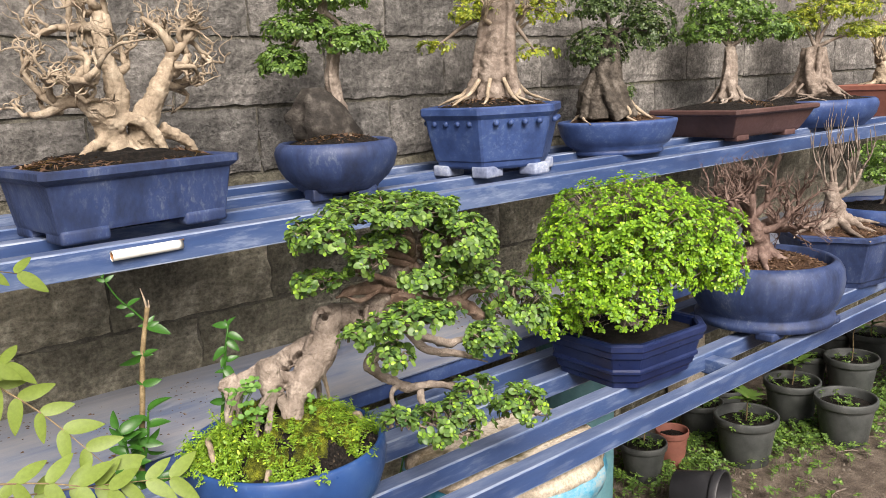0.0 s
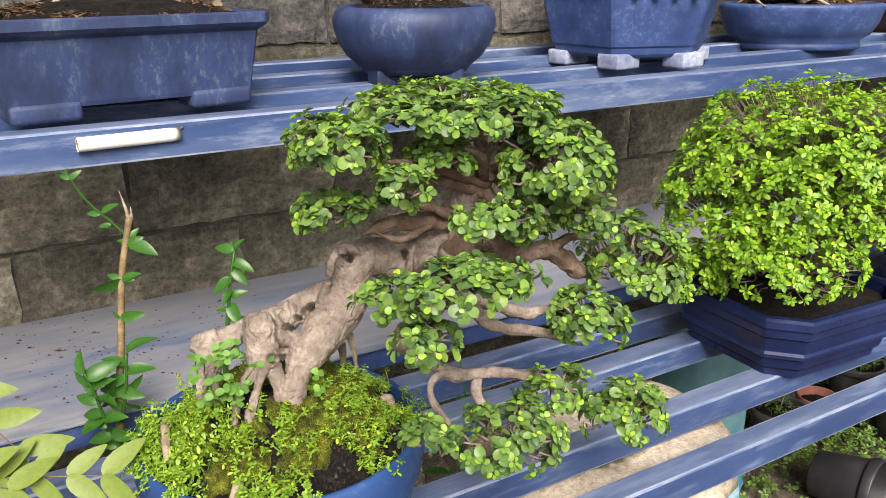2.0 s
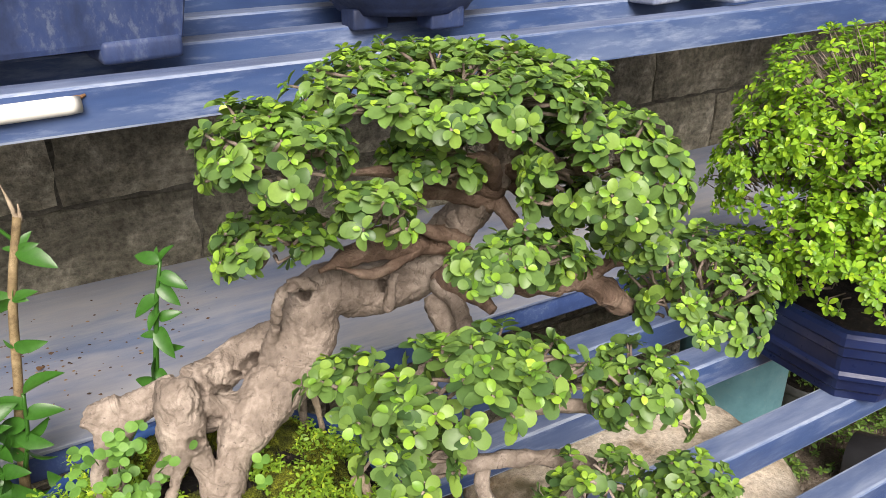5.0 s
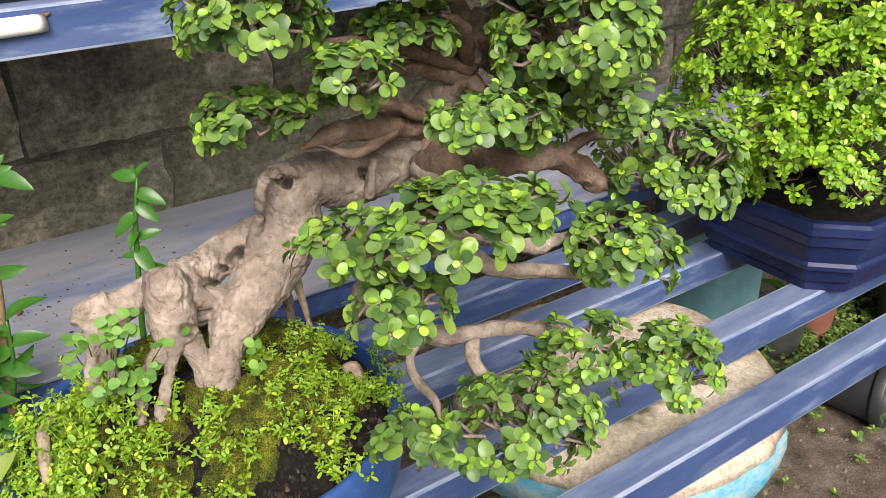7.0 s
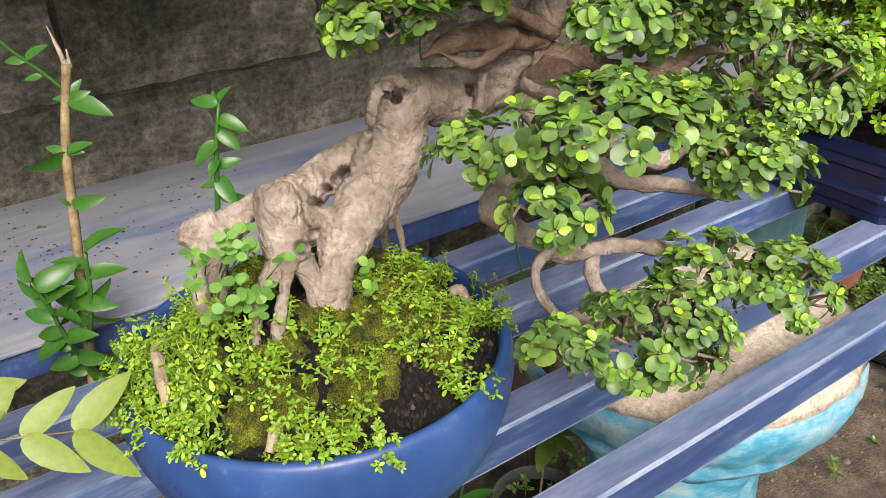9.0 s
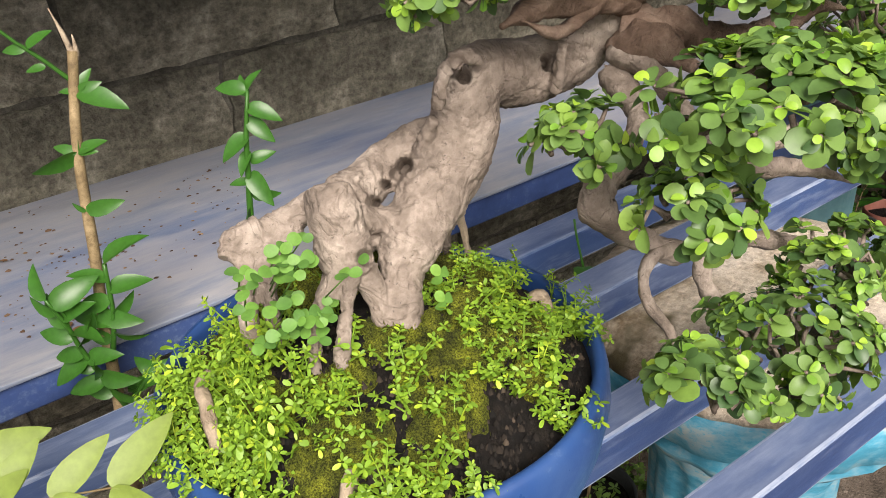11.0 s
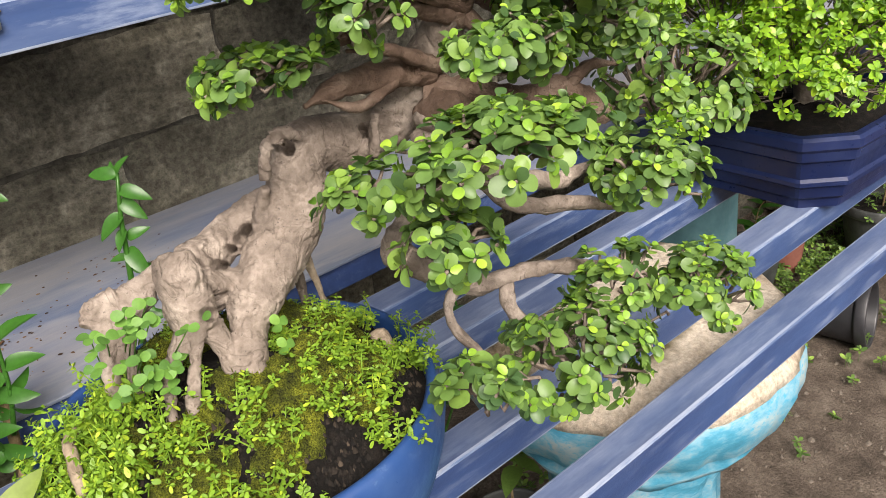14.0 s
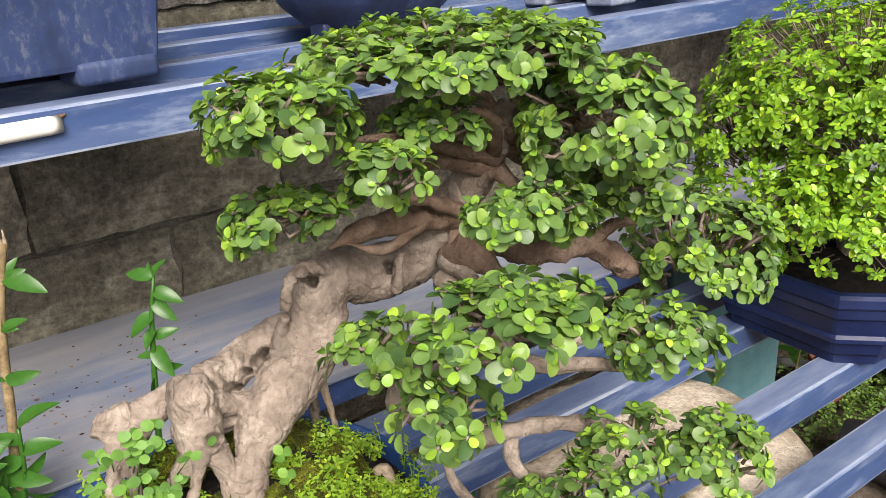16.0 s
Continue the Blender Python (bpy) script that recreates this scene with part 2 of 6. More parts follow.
YOUNG = leafy("young_round_leaf", (0.12, 0.26, 0.035), (0.21, 0.37, 0.042), (0.33, 0.48, 0.05), 0.42)
YOUNG_ONE = leafy("young_round_leaf_single", (0.12, 0.26, 0.035), (0.21, 0.37, 0.042), (0.33, 0.48, 0.05), 0.42, island=False)
LIME = leafy("lime_green_leaf", (0.085, 0.2, 0.018), (0.195, 0.365, 0.024), (0.33, 0.5, 0.03))
LIME_ONE = leafy("lime_green_leaf_single", (0.085, 0.2, 0.018), (0.195, 0.365, 0.024), (0.33, 0.5, 0.03), island=False)
DARK_LEAF = leafy("dark_green_leaf", (0.028, 0.052, 0.018), (0.06, 0.1, 0.03), (0.13, 0.18, 0.05))
MID_LEAF = leafy("mid_green_leaf", (0.06, 0.12, 0.03), (0.12, 0.21, 0.045), (0.22, 0.34, 0.06))
GOLD_LEAF = leafy("yellowing_leaf", (0.12, 0.18, 0.03), (0.28, 0.33, 0.04), (0.5, 0.48, 0.05))
COVER = leafy("groundcover_leaf", (0.10, 0.2, 0.022), (0.2, 0.345, 0.03), (0.36, 0.47, 0.035), 0.5)
CLOVER = leafy("clover_leaf", (0.06, 0.15, 0.03), (0.115, 0.25, 0.045), (0.2, 0.36, 0.06), 0.55)
SHOOT = leafy("glossy_shoot_leaf", (0.018, 0.07, 0.012), (0.036, 0.125, 0.016), (0.12, 0.28, 0.03), 0.34)
PINNATE = leafy("pale_pinnate_leaf", (0.1, 0.18, 0.03), (0.17, 0.23, 0.042), (0.32, 0.24, 0.09), 0.5)
DRY = leafy("dry_leaf", (0.10, 0.05, 0.025), (0.19, 0.10, 0.05), (0.30, 0.19, 0.10), 0.7)
CRUMB = leafy("soil_crumb", (0.004, 0.0035, 0.003), (0.016, 0.012, 0.009), (0.075, 0.056, 0.04), 0.95)
CHIP = leafy("bark_chip", (0.04, 0.022, 0.014), (0.12, 0.068, 0.042), (0.3, 0.2, 0.13), 0.8)
PAPER = painted("white_plastic_roll", (0.55, 0.53, 0.48), (0.72, 0.71, 0.67), (0.82, 0.82, 0.8), 0.5, 0.6)
RUST = painted("rusty_edge", (0.18, 0.07, 0.03), (0.3, 0.15, 0.06), (0.4, 0.3, 0.2), 0.8, 0.5, scale=40)


# ---- building blocks ----
class Geo:
    """Vertices and faces of one mesh."""

    def __init__(self):
        self.v, self.f = [], []

    def add(self, verts, faces):
        k = len(self.v)
        self.v.extend(tuple(p) for p in verts)
        self.f.extend(tuple(i + k for i in face) for face in faces)

    def mesh(self, name, mat, smooth=True):
        me = bpy.data.meshes.new(name)
        me.from_pydata(self.v, [], self.f)
        me.polygons.foreach_set("use_smooth", [smooth] * len(me.polygons))
        me.materials.append(mat)
        me.update()
        return me


def part(name, geo, mat, parent, label="", smooth=True, m=None):
    ob = new(name, geo if isinstance(geo, bpy.types.Mesh) else geo.mesh(name, mat, smooth))
    if parent:
        ob.parent = parent
    if m is not None:
        ob.matrix_basis = m
    return tagged(ob, label)


def thing(name, place, label, category, group="", kind=""):
    ob = new(name)
    ob.empty_display_size = 0.02
    ob.matrix_basis = place if isinstance(place, Matrix) else Matrix.Translation(place)
    return tagged(ob, label, category, group, kind)


def spline(pts, radii, step):
    """Points and radii along a smooth curve through pts."""
    p = [Vector(a) for a in pts]
    ext = [p[0] * 2 - p[1], *p, p[-1] * 2 - p[-2]]
    out = []
    for i in range(len(p) - 1):
        a, b, c, d = ext[i:i + 4]
        k = max(2, int((c - b).length / step))
        for j in range(k):
            t = j / k
            q = 0.5 * (2 * b + (c - a) * t + (2 * a - 5 * b + 4 * c - d) * t * t + (3 * b - a - 3 * c + d) * t ** 3)
            s = t * t * (3 - 2 * t)
            out.append((q, radii[i] * (1 - s) + radii[i + 1] * s))
    out.append((p[-1], radii[-1]))
    return out


def tube(geo, pts, radii, seg=8, step=0.01, lump=0.0, freq=40.0, closed=True, groove=0.0, hollows=()):
    """A tapered, slightly lumpy round limb along pts."""
    rows = spline(pts, radii, step) if step else [(Vector(p), r) for p, r in zip(pts, radii)]
    k0 = len(geo.v)
    side = None
    for i, (q, r) in enumerate(rows):
        d = (rows[min(i + 1, len(rows) - 1)][0] - rows[max(i - 1, 0)][0]).normalized()
        if side is None:
            side = d.orthogonal().normalized()
        side = (side - d * side.dot(d)).normalized()
        up = d.cross(side)
        for j in range(seg):
            a = 2 * math.pi * j / seg
            w = side * math.cos(a) + up * math.sin(a)
            rr = r
            if lump:
                rr *= 1 + lump * noise.noise((q + w * r) * freq) + 0.5 * lump * noise.noise((q + w * r) * freq * 2.7) + 0.22 * lump * noise.noise((q + w * r) * freq * 6.5)
            if groove:
                rr *= 1 + groove * 1.6 * noise.noise(Vector((math.cos(a) * 2.4, math.sin(a) * 2.4, i * 0.035 + pts[0][0] * 9)))
                rr *= 1 + groove * 0.7 * noise.noise(Vector((math.cos(a) * 6, math.sin(a) * 6, i * 0.05 + pts[0][1] * 9)))
            p = q + w * rr
            for c, hr, depth in hollows:
                k = (p - c).length / hr
                if k < 1:
                    p = p + (q - p).normalized() * depth * (1 - k * k) ** 0.6
                elif k < 1.7:
                    p = p - (q - p).normalized() * hr * 0.22 * math.sin((k - 1) / 0.7 * math.pi)
            geo.v.append(tuple(p))
    for i in range(len(rows) - 1):
        for j in range(seg):
            a, b = k0 + i * seg + j, k0 + i * seg + (j + 1) % seg
            geo.f.append((a, b, b + seg, a + seg))
    if closed:
        geo.f.append(tuple(k0 + j for j in reversed(range(seg))))
        geo.f.append(tuple(k0 + (len(rows) - 1) * seg + j for j in range(seg)))


def ring_shell(geo, rings, close_bottom=True):
    """A skin over rings of equal numbers of points."""
    k, s = len(geo.v), len(rings[0])
    for r in rings:
        geo.v.extend(tuple(p) for p in r)
    for i in range(len(rings) - 1):
        for j in range(s):
            a, b = k + i * s + j, k + i * s + (j + 1) % s
            geo.f.append((a, b, b + s, a + s))
    if close_bottom:
        geo.f.append(tuple(k + j for j in reversed(range(s))))


def outline(kind, a, b, n=48, corner=0.0):
    """A plan outline of half sizes a and b: round, or a polygon with softened corners."""
    if kind == "round":
        return [(a * math.cos(2 * math.pi * i / n), b * math.sin(2 * math.pi * i / n)) for i in range(n)]
    if kind == "rect":
        c = corner
        base = [(a - c, -b), (a, -b + c), (a, b - c), (a - c, b), (-a + c, b), (-a, b - c), (-a, -b + c), (-a + c, -b)]
    else:
        base = [(a * math.cos(radians(60 * i + 30)), b * math.sin(radians(60 * i + 30))) for i in range(6)]
    out = []
    for i, p in enumerate(base):
        q = base[(i + 1) % len(base)]
        for t in (0.025, 0.5, 0.975):
            out.append((p[0] + (q[0] - p[0]) * t, p[1] + (q[1] - p[1]) * t))
    return out


def vessel(geo, kind, a, b, profile, corner=0.0, n=48):
    """A pot: profile rows of (inset from the full outline, height), outside up, over the lip and down inside."""
    rings = []
    for inset, z in profile:
        rings.append([(x, y, z) for x, y in outline(kind, a - inset, b - inset, n, max(corner - inset * 0.4, 0.002))])
    ring_shell(geo, rings)


def disc_soil(geo, kind, a, b, z, dome, seed, corner=0.0, rings=9, n=48, rough=0.006):
    """Soil: a domed, uneven surface that fills a pot."""
    rows = []
    for i in range(rings):
        t = 1 - i / rings
        row = []
        for x, y in outline(kind, a, b, n, corner):
            p = Vector((x * t, y * t, seed * 3.1))
            h = dome * (1 - t * t) + rough * (noise.noise(p * 60) + 0.7 * noise.noise(p * 150)) * (0.3 + min(1, (1 - t) * 6))
            row.append((x * t, y * t, z + h))
        rows.append(row)
    k = len(geo.v)
    ring_shell(geo, rows, False)
    geo.v.append((0, 0, z + dome))
    s, last = len(rows[0]), k + (rings - 1) * len(rows[0])
    for j in range(s):
        geo.f.append((last + j, last + (j + 1) % s, len(geo.v) - 1))


def soft_box(geo, lo, hi, bevel=0.004):
    """A box with chamfered edges."""
    bm = bmesh.new()
    bmesh.ops.create_cube(bm, size=1.0)
    for v in bm.verts:
        v.co = Vector([lo[i] + (v.co[i] + 0.5) * (hi[i] - lo[i]) for i in range(3)])
    bmesh.ops.bevel(bm, geom=bm.edges[:], offset=bevel, segments=2, profile=0.6, affect="EDGES")
    bm.verts.index_update()
    geo.add([v.co for v in bm.verts], [[v.index for v in f.verts] for f in bm.faces])
    bm.free()


# leaf templates: a folded, cupped blade along +y with its upper side to +z
def blade(width, fold=0.18, cup=0.15, tip=0.0, rows=3):
    v, f = [(0, 0, 0)], []
    for i in range(1, rows + 1):
        a = math.pi * i / (rows + 1)
        t = (1 - math.cos(a)) / 2
        w = 0.5 * width * math.sin(a) * ((0.8 + 0.4 * t) if tip == 0 else 1.25 * (1 - t) ** 0.35)
        z = -cup * t * t
        v += [(-w, t, z + fold * w), (0, t, z), (w, t, z + fold * w)]
    v.append((0, 1.0, -cup * 1.02))
    e = len(v) - 1
    f += [(0, 2, 1), (0, 3, 2)]
    for i in range(rows - 1):
        k = 1 + 3 * i
        f += [(k, k + 1, k + 4, k + 3), (k + 1, k + 2, k + 5, k + 4)]
    k = 1 + 3 * (rows - 1)
    f += [(k, k + 1, e), (k + 1, k + 2, e)]
    return np.array(v), f


ROUND_LEAF = blade(0.88, 0.14, 0.2, 0.0, 5)
OVAL_LEAF = blade(0.55, 0.22, 0.18, 0.0, 4)
CUPPED_LEAF = blade(0.76, 0.42, 0.32, 0.0, 5)
POINT_LEAF = blade(0.44, 0.25, 0.28, 1.0, 5)
TINY_LEAF = blade(0.62, 0.1, 0.12, 0.0, 2)
rng = np.random.default_rng(7)


def frame_of(direction, normal):
    y = direction / (np.linalg.norm(direction) + 1e-9)
    z = normal - y * (normal @ y)
    z = z / (np.linalg.norm(z) + 1e-9)
    return np.column_stack([np.cross(y, z), y, z])


def add_leaf(geo, template, place, direction, normal, size):
    v, f = template
    r = frame_of(direction, normal)
    geo.add((v * size) @ r.T + place, f)


def rosette(out, place, axis, count, size, spread=1.0, up=0.35):
    """Leaf placements (place, direction, normal, size) round a twig tip."""
    axis = axis / (np.linalg.norm(axis) + 1e-9)
    s = np.cross(axis, [0.3, 0.5, 0.81]); s /= np.linalg.norm(s)
    u = np.cross(axis, s)
    a0 = rng.uniform(0, 6.28)
    for i in range(count):
        a = a0 + i * 2.4
        lift = rng.uniform(0.1, 0.9) * (1 - 0.6 * i / count)
        d = (s * math.cos(a) + u * math.sin(a)) * spread + axis * lift + rng.normal(0, 0.15, 3)
        d /= np.linalg.norm(d)
        nrm = axis * 0.8 - d * 0.3 + np.array([0, 0, up]) + rng.normal(0, 0.38, 3)
        out.append((place + d * size * 0.12 + axis * size * 0.5 * (1 - i / count), d, nrm, size * (0.5 + 0.62 * i / count) * rng.uniform(0.75, 1.25)))


def pad_tips(centre, radii, count, low=-0.35):
    """Twig tips over the upper shell of a flattened cushion: (place, outward axis)."""
    c, r, out = np.array(centre), np.array(radii), []
    while len(out) < count:
        d = rng.normal(0, 1, 3)
        d /= np.linalg.norm(d)
        if d[2] < low:
            continue
        k = (rng.uniform(0.75, 1.0) if rng.uniform() < 0.72 else rng.uniform(0.3, 0.75)) * (1 + 0.22 * noise.noise(Vector(c + d * r) * 28))
        ax = d / r
        ax /= np.linalg.norm(ax)
        ax = ax + np.array([0, 0, 0.45])
        out.append((c + d * r * k, ax / np.linalg.norm(ax)))
    return out


# ---- ground and wall ----
def build_ground():
    g = Geo()
    xs = np.concatenate([np.linspace(-400, -4, 8), np.linspace(-3, 7, 110), np.linspace(8, 400, 8)])
    ys = np.concatenate([np.linspace(-400, -4, 8), np.linspace(-3, 1.8, 54), np.linspace(3, 400, 8)])
    for y in ys:
        for x in xs:
            near = 1.0 if -3.1 < x < 7.1 and -3.1 < y < 1.9 else 0.0
            h = near * (0.02 * noise.noise(Vector((x, y, 0)) * 2.2) + 0.009 * noise.noise(Vector((x, y, 3)) * 9))
            g.v.append((x, y, GROUND + h))
    w = len(xs)
    for j in range(len(ys) - 1):
        for i in range(w - 1):
            g.f.append((j * w + i, j * w + i + 1, (j + 1) * w + i + 1, (j + 1) * w + i))
    ob = part("ground", g, DIRT, None)
    tagged(ob, "trodden brown dirt ground with small stones", "ground", kind="structure")


build_ground()


def rail(bench, x0, x1, y0, y1, z0, z1, label=""):
    """A square steel tube along the bench with a slightly dented lower edge."""
    g = Geo()
    soft_box(g, (x0, y0, z0), (x1, y1, z1), 0.0032)
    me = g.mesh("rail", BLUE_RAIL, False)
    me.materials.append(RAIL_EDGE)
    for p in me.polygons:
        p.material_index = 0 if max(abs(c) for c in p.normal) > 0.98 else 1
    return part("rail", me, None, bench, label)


lower_bench = thing("lower_bench", (0, 0, 0), "low display bench of blue-painted steel rails and a grey sheet", "bench")
for y0, y1 in ((0.712, 0.748), (0.828, 0.868), (0.985, 1.03), (1.10, 1.145)):
    rail(lower_bench, -1.2, 8.0, y0, y1, SHELF - 0.042, SHELF)
for x in (1.86, 3.4, 5.0):
    g = Geo()
    soft_box(g, (x, 0.755, SHELF - 0.05), (x + 0.04, 1.66, SHELF - 0.012), 0.003)
    part("crossbar", g, BLUE_RAIL, lower_bench, "pale blue steel crossbar")
g = Geo()
soft_box(g, (-1.2, 1.262, SHELF - 0.045), (8.0, 1.30, SHELF - 0.006), 0.003)
part("edge_channel", g, BLUE_POT, lower_bench, "dull grey steel edge channel")
g = Geo()
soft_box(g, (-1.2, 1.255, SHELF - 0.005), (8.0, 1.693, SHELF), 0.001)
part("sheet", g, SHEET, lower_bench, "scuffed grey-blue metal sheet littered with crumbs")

upper_bench = thing("upper_bench", (0, 0, 0), "upper display bench of blue-painted steel rails against the wall", "bench")
RISE = 0.07
for y0 in (1.235, 1.365, 1.495, 1.62):
    z = UPPER - 0.005 + RISE * (y0 - 1.235)
    rail(upper_bench, -1.2, 8.0, y0, y0 + 0.045, z - 0.05, z)


# ---- pots ----
ROUND_PROFILE = [(0.05, 0.0), (0.045, 0.008), (0.04, 0.012), (0.022, 0.028), (0.008, 0.05), (0.001, 0.075), (0.0, 0.088), (0.004, 0.1), (0.012, 0.108), (0.017, 0.11), (0.022, 0.106), (0.022, 0.08)]


def feet(pot, spots, size, height, mat, drop):
    for x, y in spots:
        g = Geo()
        soft_box(g, (x - size, y - size * 0.8, -drop), (x + size, y + size * 0.8, height - drop), size * 0.15)
        part("foot", g, mat, pot)


def pot_thing(name, place, turn, kind, a, b, profile, mat, label, soil_z, dome, soil_mat, corner=0.0, n=56, foot=None, foot_mat=None, scale_z=1.0, soil_inset=0.02):
    pot = thing(name, Matrix.Translation(place) @ Matrix.Rotation(radians(turn), 4, "Z"), label, "plant pot", "bonsai pots on the benches")
    lift = 0.0
    if foot:
        size, lift, spots = foot
        feet(pot, spots, size, lift + 0.008, foot_mat or mat, 0.0)
    g = Geo()
    vessel(g, kind, a, b, [(i, z * scale_z + lift) for i, z in profile], corner, n)
    part("body", g, mat, pot, smooth=kind == "round")
    s = Geo()
    disc_soil(s, kind, a - soil_inset, b - soil_inset, soil_z, dome, hash_of(label), corner, n=n)
    part("soil", s, soil_mat, pot, "dark potting soil")
    return pot


def hash_of(text):
    return sum(ord(c) * (i + 1) for i, c in enumerate(text)) % 17


def ring_spots(r, n, start=0.0, b=None):
    return [(r * math.cos(start + 2 * math.pi * i / n), (b or r) * math.sin(start + 2 * math.pi * i / n)) for i in range(n)]


MAIN = Vector((0.754, 0.909, SHELF))
main_pot = pot_thing("round_pot", MAIN, 0, "round", 0.166, 0.166,
                     [(0.05, 0.0), (0.045, 0.006), (0.03, 0.014), (0.014, 0.035), (0.004, 0.065), (0.0, 0.09), (0.001, 0.105), (0.003, 0.114), (0.006, 0.118), (0.010, 0.118), (0.013, 0.113), (0.014, 0.08)],
                     BLUE_GLOSS, "wide round blue-painted pot full of moss and seedlings", 0.1, 0.058, SOIL, n=72, soil_inset=0.0135)

tray = pot_thing("octagonal_tray", (1.662, 0.92, SHELF), -3, "rect", 0.16, 0.15,
                 [(0.034, 0.0), (0.032, 0.012), (0.026, 0.018), (0.022, 0.034), (0.016, 0.038), (0.0155, 0.044), (0.019, 0.048), (0.013, 0.072), (0.007, 0.077), (0.004, 0.09), (0.0, 0.095), (0.0, 0.106), (0.004, 0.11), (0.014, 0.11), (0.018, 0.106), (0.018, 0.08)],
                 NAVY, "navy glazed chamfered tray with stepped mouldings", 0.09, 0.02, SOIL, corner=0.05)

pot_three = pot_thing("round_pot", (2.2, 0.865, SHELF), 0, "round", 0.2, 0.2,
                      [(0.035, 0.0), (0.02, 0.004), (0.02, 0.02), (0.032, 0.03), (0.03, 0.036), (0.016, 0.055), (0.004, 0.085), (0.0, 0.115), (0.004, 0.145), (0.014, 0.162), (0.026, 0.17), (0.034, 0.166), (0.036, 0.12)],
                      POT_GREYED, "large round weathered blue pot with bulging wall", 0.15, 0.04, CHIPS, foot=(0.03, 0.012, ring_spots(0.16, 4, 0.6)), soil_inset=0.035)
pot_four = pot_thing("round_pot", (2.78, 0.93, SHELF), 20, "hex", 0.2, 0.2,
                     [(0.06, 0.0), (0.055, 0.015), (0.05, 0.02), (0.028, 0.08), (0.012, 0.14), (0.008, 0.146), (0.0, 0.15), (0.0, 0.162), (0.014, 0.166), (0.02, 0.16), (0.022, 0.12)],
                     POT_GREYED, "hexagonal weathered blue pot with recessed panels", 0.15, 0.03, CHIPS)
pot_five = pot_thing("round_pot", (3.35, 1.02, SHELF), 0, "round", 0.21, 0.21, [(i, z * 1.5) for i, z in ROUND_PROFILE], BLUE_POT,
                     "round blue pot of a leafy bonsai", 0.145, 0.02, SOIL)
pot_six = pot_thing("round_pot", (4.0, 0.98, SHELF), 0, "round", 0.21, 0.21, [(i, z * 1.6) for i, z in ROUND_PROFILE], BLUE_POT,
                    "round blue pot far along the bench", 0.155, 0.02, SOIL)

rect_pot = pot_thing("rectangular_pot", (0.70, 1.383, UPPER + 0.001), 6, "rect", 0.195, 0.13,
                     [(0.03, 0.0), (0.028, 0.006), (0.02, 0.06), (0.015, 0.088), (0.006, 0.094), (0.0, 0.1), (0.0, 0.112), (0.003, 0.114), (0.018, 0.114), (0.022, 0.11), (0.024, 0.08)],
                     POT_GREYED, "long rectangular weathered blue pot with stained lower wall", 0.122, 0.03, SOIL, corner=0.012,
                     foot=(0.045, 0.018, [(-0.12, -0.07), (0.12, -0.07), (0.12, 0.07), (-0.12, 0.07)]))
small_round = pot_thing("round_pot", (1.205, 1.39, UPPER), 0, "round", 0.142, 0.142, ROUND_PROFILE, POT_GREYED,
                        "squat round faded blue pot on stubby feet", 0.118, 0.025, SOIL, foot=(0.026, 0.02, ring_spots(0.072, 4, 0.3)))
hex_pot = pot_thing("hexagonal_pot", (1.745, 1.425, UPPER), 8, "hex", 0.215, 0.2,
                    [(0.05, 0.0), (0.045, 0.006), (0.043, 0.018), (0.038, 0.022), (0.02, 0.09), (0.012, 0.13), (0.006, 0.136), (0.0, 0.142), (0.0, 0.158), (0.004, 0.162), (0.016, 0.162), (0.02, 0.156), (0.022, 0.13)],
                    BLUE_POT, "large hexagonal blue pot with studs and chipped white feet", 0.172, 0.03, SOIL,
                    foot=(0.034, 0.022, ring_spots(0.135, 6, radians(30))), foot_mat=FOOT_PALE)
for i in range(6):
    a, c = radians(60 * i + 30), radians(60 * i + 90)
    for t in (0.2, 0.4, 0.6, 0.8):
        r = 0.2
        p = Vector((math.cos(a), math.sin(a), 0)).lerp(Vector((math.cos(c), math.sin(c), 0)), t) * r
        g = Geo()
        rows = [[(p.x + 0.008 * s * math.cos(k), p.y + 0.008 * s * math.sin(k), 0.142 + z) for k in np.linspace(0, 2 * math.pi, 9)[:-1]] for s, z in ((0.6, -0.007), (1, -0.003), (1, 0.003), (0.6, 0.007))]
        ring_shell(g, rows)
        g.f.append(tuple(range(len(g.v) - 8, len(g.v))))
        part("stud", g, BLUE_POT, hex_pot)
oval_pot = pot_thing("oval_pot", (2.31, 1.44, UPPER), -30, "round", 0.195, 0.15,
                     [(0.05, 0.0), (0.045, 0.004), (0.045, 0.014), (0.05, 0.018), (0.026, 0.034), (0.01, 0.062), (0.002, 0.092), (0.0, 0.1), (0.002, 0.106), (0.012, 0.108), (0.016, 0.103), (0.018, 0.08)],
                     BLUE_POT, "shallow oval blue pot of a dark mossy trunk", 0.1, 0.02, CHIPS)
brown_pot = pot_thing("rectangular_pot", (2.99, 1.43, UPPER), -3, "rect", 0.265, 0.19,
                      [(0.06, 0.0), (0.055, 0.005), (0.05, 0.012), (0.03, 0.05), (0.018, 0.075), (0.004, 0.08), (0.0, 0.084), (0.0, 0.094), (0.004, 0.098), (0.018, 0.098), (0.022, 0.094), (0.024, 0.07)],
                      BROWN_CLAY, "long rectangular unglazed dark brown tray", 0.102, 0.03, SOIL, corner=0.01,
                      foot=(0.035, 0.014, [(-0.15, -0.11), (0.15, -0.11), (0.15, 0.11), (-0.15, 0.11)]))
